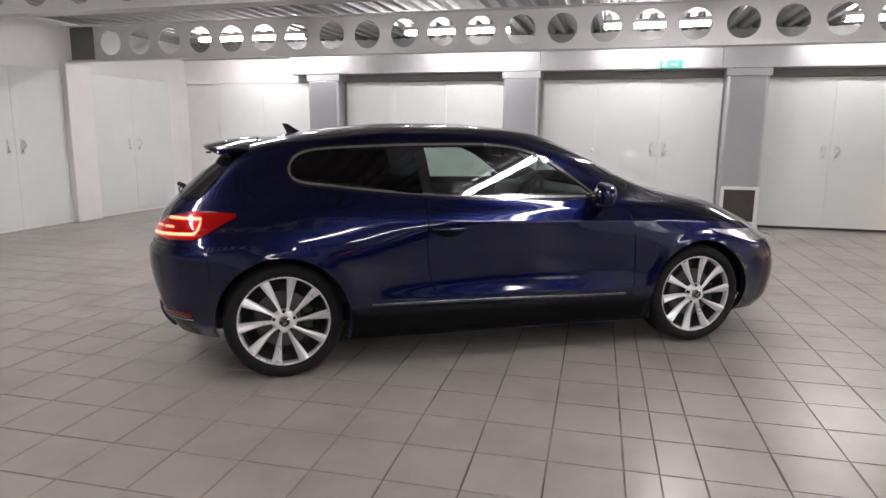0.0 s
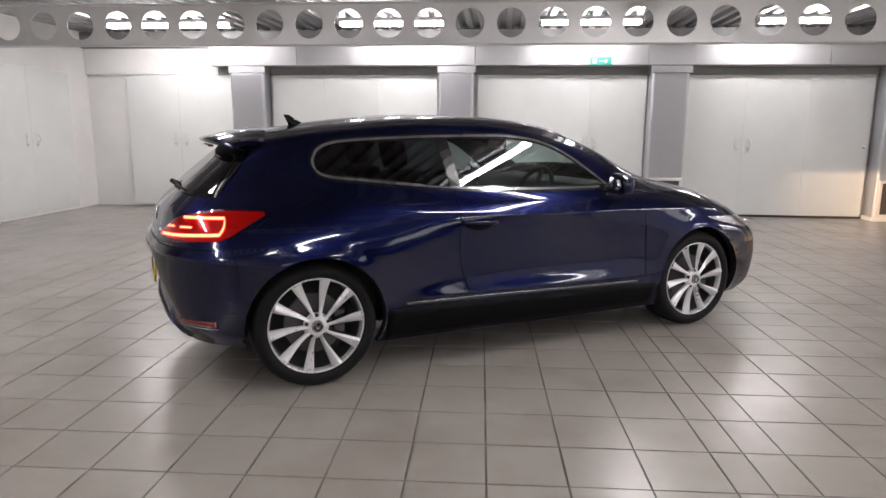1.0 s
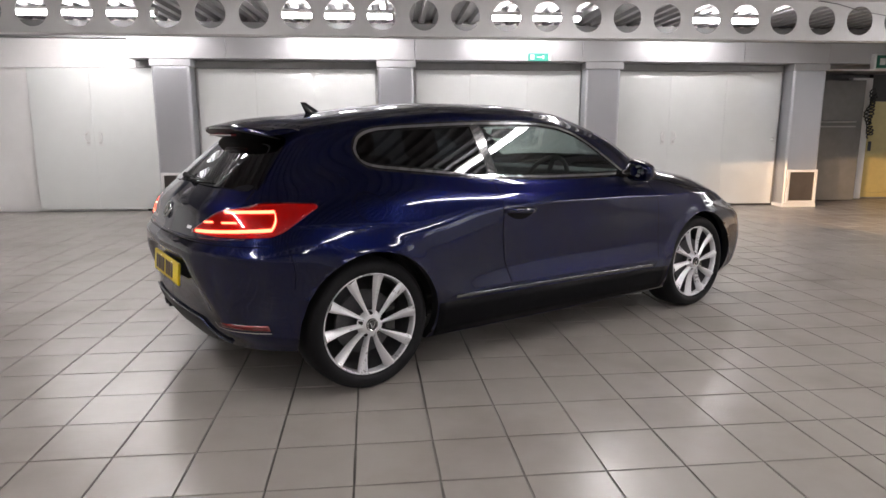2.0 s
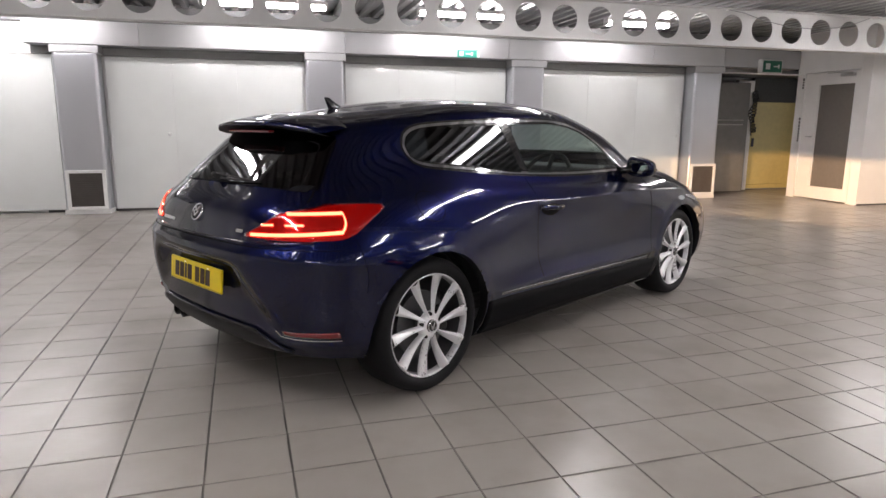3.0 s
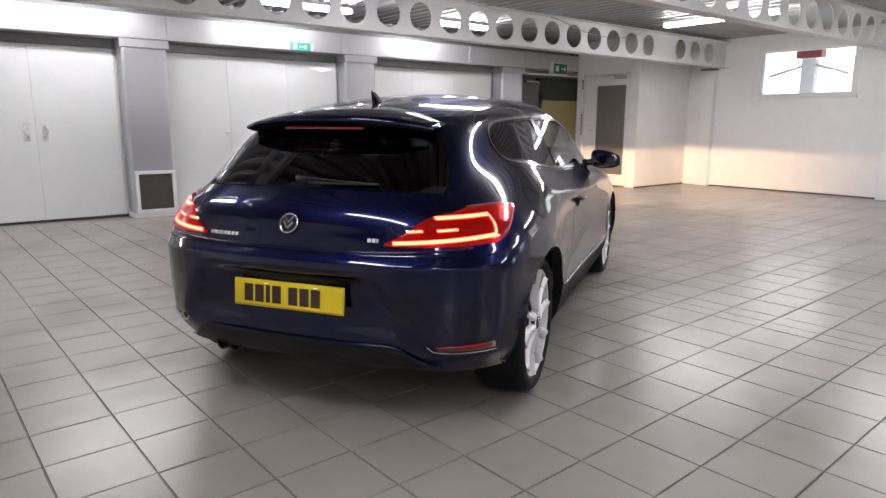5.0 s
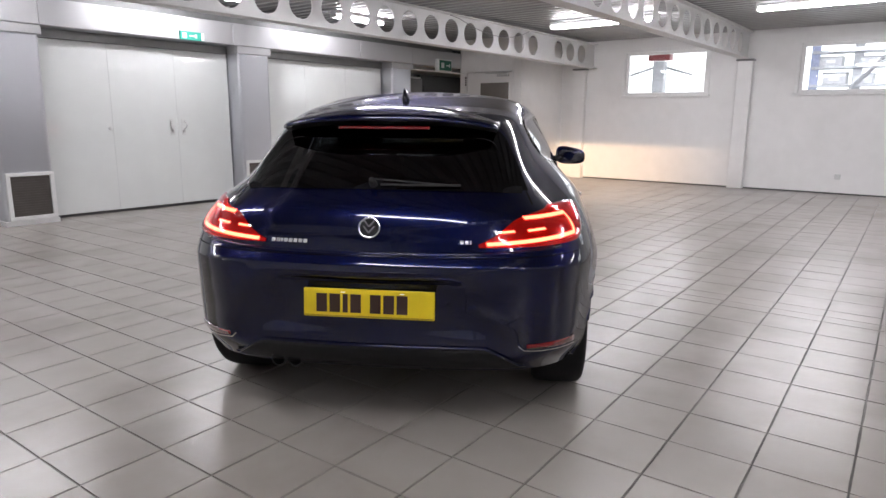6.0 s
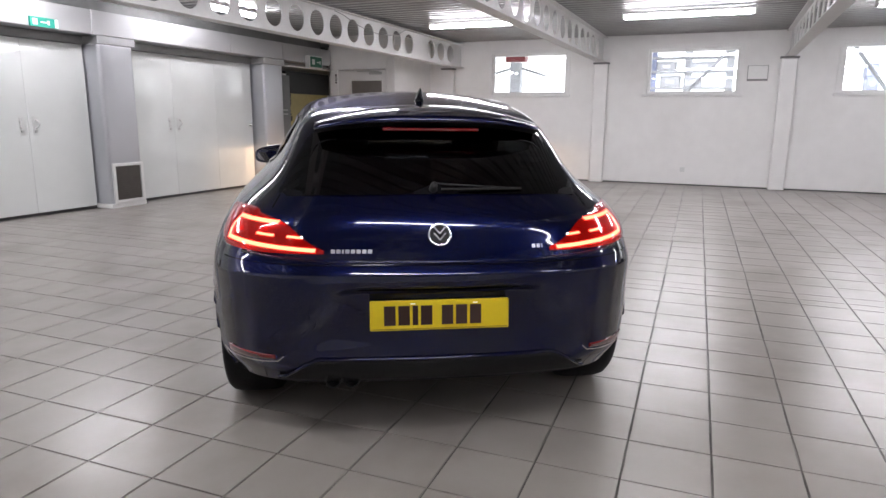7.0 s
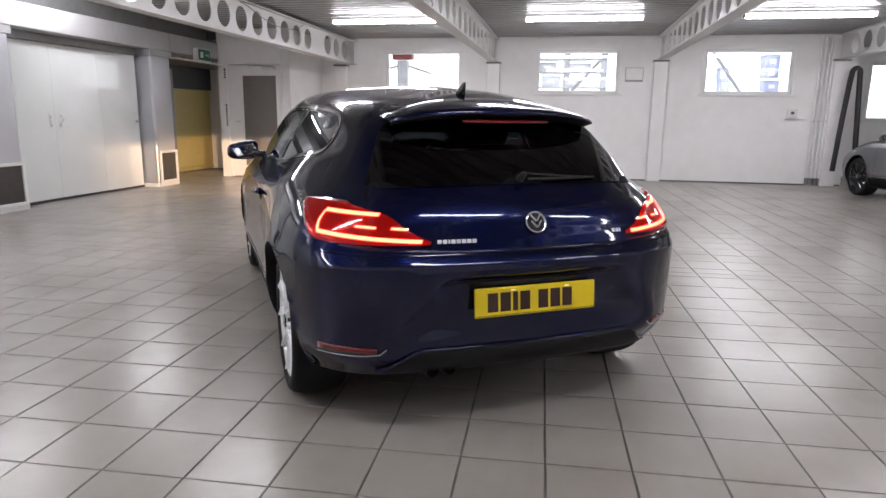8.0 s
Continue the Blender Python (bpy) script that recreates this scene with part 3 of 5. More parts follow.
for k in range(41):
    s = k / 40
    a = math.pi * min(max((s - 0.42) / 0.16, 0), 1)
    if s < 0.42:
        f = s / 0.42
        pts.append((0, 0.065 + 0.125 * (1 - f) ** 0.8, 0.30 + 1.80 * f))
    elif s < 0.58:
        pts.append((0, 0.065 * math.cos(a), 2.10 + 0.075 * math.sin(a)))
    else:
        f = (s - 0.58) / 0.42
        pts.append((0, -0.065 - 0.09 * f, 2.10 - 1.4 * f))
part("hose_run", tube_along(pts, 0.046, 12), BLACK, hose, smooth=True)
part("hook", rod((0.28, 0, 2.14), (-0.02, 0, 2.14), 0.02), STEEL, hose)


# ---------------------------------------------------------------- the cars
def curve(keys):
    """A smooth curve through (place, value) pairs, flat beyond its ends."""
    xs, ys = np.array([k[0] for k in keys], float), np.array([k[1] for k in keys], float)
    d = np.diff(ys) / np.diff(xs)
    s = np.zeros(len(xs))
    s[1:-1] = np.where(d[:-1] * d[1:] > 0, 2 * d[:-1] * d[1:] / np.where(d[:-1] + d[1:] == 0, 1, d[:-1] + d[1:]), 0)
    s[0], s[-1] = d[0], d[-1]

    def at(x):
        x = np.clip(np.asarray(x, float), xs[0], xs[-1])
        i = np.clip(np.searchsorted(xs, x) - 1, 0, len(xs) - 2)
        h = xs[i + 1] - xs[i]
        t = (x - xs[i]) / h
        return (2 * t**3 - 3 * t**2 + 1) * ys[i] + (t**3 - 2 * t**2 + t) * h * s[i] + (3 * t**2 - 2 * t**3) * ys[i + 1] + (t**3 - t**2) * h * s[i + 1]

    return at


def level(rear, front, rear_start, front_start, rear_shape, front_shape, height, width):
    return dict(rear=rear, front=front, rs=rear_start, fs=front_start, re=rear_shape, fe=front_shape, z=curve(height), w=curve(width))


# The body as level lines from the sill up to the roof's middle: x ahead of the rear axle, y to the car's left.
LEVELS = [
    level(-0.635, 3.290, 0.1, 2.7, (3.6, 3.6), (4.2, 4.2), [(-0.7, 0.262), (-0.4, 0.24), (0.3, 0.185), (2.1, 0.175), (3.4, 0.19)], [(-0.7, 0.835), (0.4, 0.825), (2.2, 0.825), (3.3, 0.79)]),
    level(-0.698, 3.330, 0.1, 2.7, (3.6, 3.6), (4.2, 4.2), [(-0.7, 0.355), (-0.4, 0.335), (0.3, 0.27), (2.1, 0.26), (3.4, 0.26)], [(-0.7, 0.880), (0.1, 0.878), (0.5, 0.868), (2.2, 0.868), (3.3, 0.845)]),
    level(-0.731, 3.350, 0.1, 2.7, (3.4, 3.4), (4.2, 4.2), [(-0.7, 0.47), (-0.3, 0.45), (0.3, 0.415), (1.2, 0.408), (2.1, 0.395), (3.4, 0.39)], [(-0.7, 0.886), (0.1, 0.912), (0.5, 0.900), (1.2, 0.893), (2.4, 0.900), (3.3, 0.870)]),
    level(-0.748, 3.352, 0.1, 2.7, (3.3, 3.3), (4.2, 4.2), [(-0.7, 0.590), (0.3, 0.515), (2.1, 0.50), (3.4, 0.51)], [(-0.7, 0.892), (0.1, 0.915), (0.7, 0.882), (1.2, 0.869), (1.9, 0.876), (2.4, 0.896), (3.3, 0.872)]),
    level(-0.742, 3.360, 0.1, 2.7, (3.4, 3.4), (3.6, 3.6), [(-0.7, 0.697), (-0.3, 0.66), (0.3, 0.64), (2.1, 0.62), (3.4, 0.61)], [(-0.7, 0.890), (0.1, 0.919), (0.7, 0.884), (1.2, 0.867), (1.9, 0.871), (2.4, 0.892), (3.3, 0.865)]),
    level(-0.710, 3.340, 0.1, 2.65, (3.45, 3.45), (2.7, 2.7), [(-0.7, 0.733), (0.3, 0.755), (2.1, 0.72), (3.4, 0.675)], [(-0.7, 0.872), (0.1, 0.902), (0.7, 0.882), (1.2, 0.875), (2.4, 0.882), (3.3, 0.855)]),
    level(-0.690, 3.25, 0.1, 2.6, (3.4, 3.4), (2.4, 2.4), [(-0.7, 0.80), (0.2, 0.845), (1.2, 0.832), (2.3, 0.812), (3.3, 0.752)], [(-0.6, 0.842), (0.1, 0.864), (0.6, 0.868), (1.2, 0.880), (2.4, 0.862), (3.2, 0.815)]),
    level(-0.660, 2.92, 0.1, 2.2, (3.8, 3.4), (2.6, 2.6), [(-0.65, 0.884), (0.2, 0.929), (0.8, 0.90), (1.9, 0.89), (2.3, 0.922), (2.9, 0.902)], [(-0.6, 0.738), (0.0, 0.802), (0.25, 0.820), (0.8, 0.832), (1.8, 0.836), (2.3, 0.790), (2.9, 0.73)]),
    level(-0.583, 2.45, 0.1, 1.95, (4.2, 3.2), (2.4, 2.4), [(-0.57, 0.955), (-0.3, 0.985), (0.19, 1.035), (0.8, 0.972), (1.3, 0.95), (1.9, 0.948), (2.4, 0.988)], [(-0.5, 0.640), (0.0, 0.680), (0.25, 0.708), (0.8, 0.755), (1.4, 0.785), (1.9, 0.76), (2.3, 0.71)]),
    level(-0.42, 2.06, 0.1, 1.66, (4.2, 3.2), (3.2, 3.2), [(-0.42, 1.105), (0.2, 1.143), (0.8, 1.13), (1.3, 1.12), (2.02, 1.160)], [(-0.4, 0.570), (0.0, 0.597), (0.25, 0.627), (0.8, 0.683), (1.4, 0.705), (1.8, 0.69)]),
    level(-0.29, 1.76, 0.15, 1.30, (4.0, 3.2), (3.2, 3.2), [(-0.3, 1.205), (0.2, 1.240), (0.78, 1.268), (1.15, 1.276), (1.45, 1.268), (1.73, 1.292)], [(-0.3, 0.505), (0.2, 0.564), (0.8, 0.606), (1.2, 0.616), (1.7, 0.59)]),
    level(-0.27, 1.69, 0.2, 1.20, (3.0, 3.0), (3.1, 3.1), [(-0.3, 1.238), (0.2, 1.296), (0.78, 1.338), (1.15, 1.338), (1.67, 1.322)], [(-0.3, 0.405), (0.2, 0.482), (0.8, 0.530), (1.2, 0.535), (1.67, 0.495)]),
    level(-0.265, 1.655, 0.25, 1.15, (2.6, 2.6), (2.6, 2.6), [(-0.3, 1.255), (0.2, 1.325), (0.78, 1.375), (1.15, 1.378), (1.64, 1.340)], [(-0.3, 0.24), (0.2, 0.29), (0.8, 0.318), (1.2, 0.318), (1.64, 0.29)]),
    level(-0.26, 1.65, 0.25, 1.15, (2.6, 2.6), (2.6, 2.6), [(-0.3, 1.262), (0.2, 1.342), (0.385, 1.364), (0.75, 1.392), (1.15, 1.393), (1.64, 1.348)], [(-0.3, 0.001), (1.7, 0.001)]),
]
RU, SU, FU, SPAN = 34, 130, 26, 9
# pressed creases: level, and the stretch of x over which each one is sharp
CREASES = {2: (0.30, 2.30), 4: (-0.80, -0.45), 5: (-0.80, -0.35), 6: (0.95, 3.0)}


def level_line(lv):
    """The right half of one level line, from the middle of the rear to the middle of the front."""
    th = np.linspace(0, math.pi / 2, RU + 1)
    n, m = lv["re"]
    x = lv["rs"] - (lv["rs"] - lv["rear"]) * np.cos(th) ** (2 / n)
    y = lv["w"](x) * np.sin(th) ** (2 / m)
    xs = np.linspace(lv["rs"], lv["fs"], SU + 1)[1:-1]
    th = np.linspace(math.pi / 2, 0, FU + 1)
    n, m = lv["fe"]
    xf = lv["fs"] + (lv["front"] - lv["fs"]) * np.cos(th) ** (2 / n)
    yf = lv["w"](xf) * np.sin(th) ** (2 / m)
    x, y = np.concatenate([x, xs, xf]), np.concatenate([y, lv["w"](xs), yf])
    return np.stack([x, -y, lv["z"](x)], 1)


def fold(i, here, other, beyond):
    """The neighbour that the curve leaves by: its own mirror image where level i is a crease."""
    if i not in CREASES:
        return beyond
    lo, hi = CREASES[i]
    x = here[:, :1]
    k = np.clip((x - lo + 0.15) / 0.3, 0, 1) * np.clip((hi + 0.15 - x) / 0.3, 0, 1)
    return beyond * (1 - k) + (2 * here - other) * k


def body_grid():
    lines = np.array([level_line(lv) for lv in LEVELS])
    rows = []
    k = len(lines)
    for i in range(k - 1):
        p0, p1, p2, p3 = lines[max(i - 1, 0)], lines[i], lines[i + 1], lines[min(i + 2, k - 1)]
        if i == 0:
            p0 = 2 * p1 - p2
        p0, p3 = fold(i, p1, p2, p0), fold(i + 1, p2, p1, p3)
        for j in range(SPAN):
            t = j / SPAN
            rows.append(0.5 * (2 * p1 + (p2 - p0) * t + (2 * p0 - 5 * p1 + 4 * p2 - p3) * t**2 + (3 * p1 - p0 - 3 * p2 + p3) * t**3))
    rows.append(lines[-1])
    g = np.array(rows)
    # faired along the lines, and across them above the shoulder
    kernel = lambda s, w: (lambda a: a / a.sum())(np.exp(-0.5 * (np.arange(-w, w + 1) / s) ** 2))
    flip = np.array([1, -1, 1])
    w = 9
    wide = np.concatenate([g[:, w:0:-1] * flip, g, g[:, -2:-w - 2:-1] * flip], axis=1)
    soft = sum(c * wide[:, i:i + g.shape[1]] for i, c in enumerate(kernel(3.0, w)))
    edge = np.clip(np.abs(g[:, :, 1:2]) / 0.25, 0, 1)
    g = g + (soft - g) * edge
    tall = np.concatenate([np.repeat(g[:1], w, axis=0), g, g[-2:-w - 2:-1] * flip])
    soft = sum(c * tall[i:i + len(g)] for i, c in enumerate(kernel(3.5, w)))
    g = g + (soft - g) * np.clip((np.arange(len(g)) - 6.3 * SPAN) / SPAN, 0, 1)[:, None, None]
    g[:, 0, 1] = 0
    g[:, -1, 1] = 0
    # the number plate's recess in the bumper
    x, y, z = g[:, :, 0], np.abs(g[:, :, 1]), g[:, :, 2]
    ease = lambda a: np.clip(a, 0, 1) ** 2 * (3 - 2 * np.clip(a, 0, 1))
    dent = ease((0.44 + 0.9 * (0.63 - z) - y) / 0.17) * ease((z - 0.30) / 0.20) * ease((0.665 - z) / 0.05)
    g[:, :, 0] = np.where(x < 0, x + 0.052 * dent, x)
    # flared lips round the wheel arches
    for ax, az, r in ((0.0, 0.325, 0.354), (2.578, 0.325, 0.354)):
        d = np.hypot(g[:, :, 0] - ax, z - az)
        lift = 0.006 * ease((r + 0.075 - d) / 0.075) * (y > 0.6) * ease((z - 0.20) / 0.15)
        g[:, :, 1] -= np.where(d > r - 0.05, lift, 0.006) * (y > 0.6) * (d < r + 0.075)
    return g


GRID = body_grid()
NV, NU = GRID.shape[:2]
du, dv = np.gradient(GRID, axis=1), np.gradient(GRID, axis=0)
cr = np.cross(du, dv)
NORMAL = cr / np.maximum(np.linalg.norm(cr, axis=2, keepdims=True), 1e-9)
if NORMAL[NV // 3, NU // 2, 1] > 0:
    NORMAL = -NORMAL


def at_column(u, z, lo=0, hi=None):
    """Point and normal on the right half at the (broken) column u and height z."""
    hi = NV - 1 if hi is None else hi
    i = int(min(max(u, 0), NU - 1.001))
    f = u - i
    col = GRID[lo:hi, i] * (1 - f) + GRID[lo:hi, i + 1] * f
    nor = NORMAL[lo:hi, i] * (1 - f) + NORMAL[lo:hi, i + 1] * f
    k = int(np.clip(np.searchsorted(col[:, 2], z) - 1, 0, len(col) - 2))
    t = (z - col[k, 2]) / max(col[k + 1, 2] - col[k, 2], 1e-9)
    t = min(max(t, 0), 1)
    p = col[k] * (1 - t) + col[k + 1] * t
    n = nor[k] * (1 - t) + nor[k + 1] * t
    return p, n / max(np.linalg.norm(n), 1e-9)


def column_for(axis, value, z, front=False):
    """The column whose point at height z has that x (sides) or that y (rear)."""
    best, at = 1e9, 0
    last = NU - 1 if front else NU - FU - 2
    for k in range(0, last * 4):
        p, _ = at_column(k / 4, z)
        e = abs(p[axis] - value)
        if axis == 1 and (p[0] > 1.0) != front:
            continue
        if e < best:
            best, at = e, k / 4
    return at


def on_side(x, z):
    """Point and normal of the right flank at (x, z)."""
    lo, hi = 0.0, NU - 1.0
    for _ in range(22):
        mid = (lo + hi) / 2
        p, n = at_column(mid, z)
        if p[0] < x:
            lo = mid
        else:
            hi = mid
    return at_column((lo + hi) / 2, z)


def on_rear(y, z):
    """Point and normal of the rear face at (y, z), y below zero: the right half."""
    lo, hi = 0.0, float(RU + 4)
    for _ in range(22):
        mid = (lo + hi) / 2
        p, n = at_column(mid, z)
        if -p[1] < abs(y):
            lo = mid
        else:
            hi = mid
    p, n = at_column((lo + hi) / 2, z)
    if y > 0:
        p, n = p * (1, -1, 1), n * (1, -1, 1)
    return p, n


def skin(cells, out=0.003, thick=0.0, bm=None, flip=1):
    """A sheet over a grid of (point, normal), lifted off the body, with an edge of its own if thick."""
    bm = bm or bmesh.new()
    top = [[bm.verts.new((p + n * out) * (1, flip, 1)) for p, n in row] for row in cells]
    a, b = len(cells), len(cells[0])
    for i in range(a - 1):
        for j in range(b - 1):
            bm.faces.new((top[i][j], top[i][j + 1], top[i + 1][j + 1], top[i + 1][j]))
    if thick:
        low = [[bm.verts.new((p + n * (out - thick)) * (1, flip, 1)) for p, n in row] for row in cells]
        ring = [(0, j) for j in range(b)] + [(i, b - 1) for i in range(1, a)] + [(a - 1, j) for j in range(b - 2, -1, -1)] + [(i, 0) for i in range(a - 2, 0, -1)]
        for (i, j), (k, l) in zip(ring, ring[1:] + ring[:1]):
            bm.faces.new((top[i][j], low[i][j], low[k][l], top[k][l]))
    bmesh.ops.recalc_face_normals(bm, faces=bm.faces)
    return bm


def between(x0, x1, low, high, place, n=24, m=6):
    """A grid between two curves of one coordinate, laid on the body by place(a, z)."""
    rows = []
    for j in range(m + 1):
        rows.append([place(a, low(a) + (high(a) - low(a)) * j / m) for a in np.linspace(x0, x1, n + 1)])
    return rows


def strip(points, place, half, n_per=10):
    """A thin band along a line of (a, z) pairs, half its width to either side."""
    path = []
    for (a0, z0), (a1, z1) in zip(points, points[1:]):
        k = max(2, int(math.hypot(a1 - a0, z1 - z0) / 0.03))
        path += [(a0 + (a1 - a0) * i / k, z0 + (z1 - z0) * i / k) for i in range(k)]
    path.append(points[-1])
    lo, hi = [], []
    for i, (a, z) in enumerate(path):
        b, c = path[max(i - 1, 0)], path[min(i + 1, len(path) - 1)]
        dx, dz = c[0] - b[0], c[1] - b[1]
        s = math.hypot(dx, dz) or 1
        lo.append(place(a - dz / s * -half, z + dx / s * -half))
        hi.append(place(a - dz / s * half, z + dx / s * half))
    return [lo, hi]


# window outlines on the flank (x, z), along the lower and the upper edge
SIDE_LOW = curve([(0.06, 1.105), (0.085, 1.068), (0.14, 1.05), (0.25, 1.037), (0.8, 0.984), (1.3, 0.962), (1.87, 0.957)])
SIDE_HIGH = curve([(0.06, 1.135), (0.09, 1.185), (0.15, 1.216), (0.22, 1.230), (0.5, 1.248), (0.8, 1.259), (1.15, 1.262), (1.35, 1.245), (1.5, 1.205), (1.62, 1.142), (1.76, 1.045), (1.87, 0.963)])
REAR_LOW = curve([(0, 0.968), (0.4, 0.962), (0.592, 0.951)])
REAR_HIGH = curve([(0, 1.20), (0.40, 1.198), (0.47, 1.18), (0.533, 1.08), (0.592, 0.956)])
FRONT_LOW = curve([(0, 1.0), (0.6, 0.99), (0.7, 0.985)])
FRONT_HIGH = curve([(0, 1.315), (0.45, 1.285), (0.52, 1.255), (0.7, 1.0)])
ARCHES = [(0.0, 0.325, 0.354), (2.578, 0.325, 0.354)]
GLASS_V = (8 * SPAN + 1, 10 * SPAN)


def pane(samples, axis, terms, bow=0.0):
    """One evenly curved pane through the samples, with a set bow: the body's point is moved along axis onto it."""
    p = np.array([q for q, _ in samples])
    a, b = p[:, 1 - axis], p[:, 2]
    fit = np.linalg.lstsq(np.stack([f(a, b) for f in terms], 1), p[:, axis] - bow * b * b, rcond=None)[0]
    depth = lambda u, z: float(sum(c * f(u, z) for c, f in zip(fit, terms)) + bow * z * z)

    def place(u, z, body):
        q, n = body(u, z)
        q = q.copy()
        q[axis] = depth(q[1 - axis], q[2])
        return q, n

    return place


side_at = [on_side(x, float(edge(x))) for x in np.linspace(0.08, 1.84, 40) for edge in (SIDE_LOW, SIDE_HIGH)]
side_pane = pane(side_at, 1, (lambda x, z: x * 0 + 1, lambda x, z: x, lambda x, z: z, lambda x, z: x * x, lambda x, z: x * z, lambda x, z: x**3), 0.36)
SIDE_GLASS = lambda x, z: side_pane(x, z, on_side)
rear_at = [on_rear(y, float(lo + (REAR_HIGH(abs(y)) - lo) * k)) for y in np.linspace(-0.55, 0.55, 23) for lo in (REAR_LOW(abs(y)),) for k in (0.05, 0.5, 0.9)]
rear_pane = pane(rear_at, 0, (lambda y, z: y * 0 + 1, lambda y, z: z, lambda y, z: y * y, lambda y, z: z * z, lambda y, z: y * y * z, lambda y, z: y**4))
REAR_GLASS = lambda y, z: rear_pane(y, z, on_rear)


def outside(p, v):
    """Is this point of the skin bodywork, and not an opening?"""
    x, y, z = p
    if GLASS_V[0] - 6 <= v <= GLASS_V[1] + 4:
        if 0.06 < x < 1.87 and abs(y) > 0.56 and SIDE_LOW(x) + 0.012 < z < SIDE_HIGH(x) - 0.012:
            return False
        if x < 0 and abs(y) < 0.592 and REAR_LOW(abs(y)) + 0.02 < z < REAR_HIGH(abs(y)) - 0.02:
            return False
        if x > 1.4 and abs(y) < 0.68 and FRONT_LOW(abs(y)) + 0.02 < z < FRONT_HIGH(abs(y)) - 0.02 and v > GLASS_V[0] + 1:
            return False
    return True


def body_mesh():
    g = GRID.copy()
    for ax, az, r in ARCHES:
        dx, dz = g[:, :, 0] - ax, g[:, :, 2] - az
        d = np.hypot(dx, dz)
        inner = (d < r) & (np.abs(g[:, :, 1]) > 0.55)
        pad = np.pad(~inner, 1, mode="edge")
        rim = np.zeros_like(inner)
        for a in range(3):
            for b in range(3):
                rim |= pad[a:a + inner.shape[0], b:b + inner.shape[1]]
        near = inner & rim
        k = np.where(near, r / np.maximum(d, 1e-6), 1)
        g[:, :, 0], g[:, :, 2] = ax + dx * k, az + dz * k
    bm = bmesh.new()
    for s in (1, -1):
        vs = [[bm.verts.new(g[i, j] * (1, s, 1)) for j in range(NU)] for i in range(NV)]
        for i in range(NV - 1):
            for j in range(NU - 1):
                c = (g[i, j] + g[i + 1, j] + g[i, j + 1] + g[i + 1, j + 1]) / 4
                d = [g[i, j], g[i + 1, j], g[i, j + 1], g[i + 1, j + 1]]
                cut = any(all(math.hypot(p[0] - ax, p[2] - az) < r + 1e-5 for p in d) and abs(c[1]) > 0.55 for ax, az, r in ARCHES)
                if not cut and outside(c, i):
                    q = (vs[i][j], vs[i][j + 1], vs[i + 1][j + 1], vs[i + 1][j])
                    bm.faces.new(q if s > 0 else q[::-1])
    bmesh.ops.remove_doubles(bm, verts=bm.verts, dist=0.0008)
    loose = [v for v in bm.verts if not v.link_faces]
    bmesh.ops.delete(bm, geom=loose, context="VERTS")
    bmesh.ops.recalc_face_normals(bm, faces=bm.faces)
    # the wheel arches' returned lips
    for ax, az, r in ARCHES:
        lip = [e for e in bm.edges if e.is_boundary and all(abs(math.hypot(v.co.x - ax, v.co.z - az) - r) < 0.004 and abs(v.co.y) > 0.5 for v in e.verts)]
        for e in lip:
            e.smooth = False
        made = bmesh.ops.extrude_edge_only(bm, edges=lip)
        for v in made["geom"]:
            if isinstance(v, bmesh.types.BMVert):
                v.co.y -= math.copysign(0.05, v.co.y)
            if isinstance(v, bmesh.types.BMFace):
                v.material_index = 1
    return bm


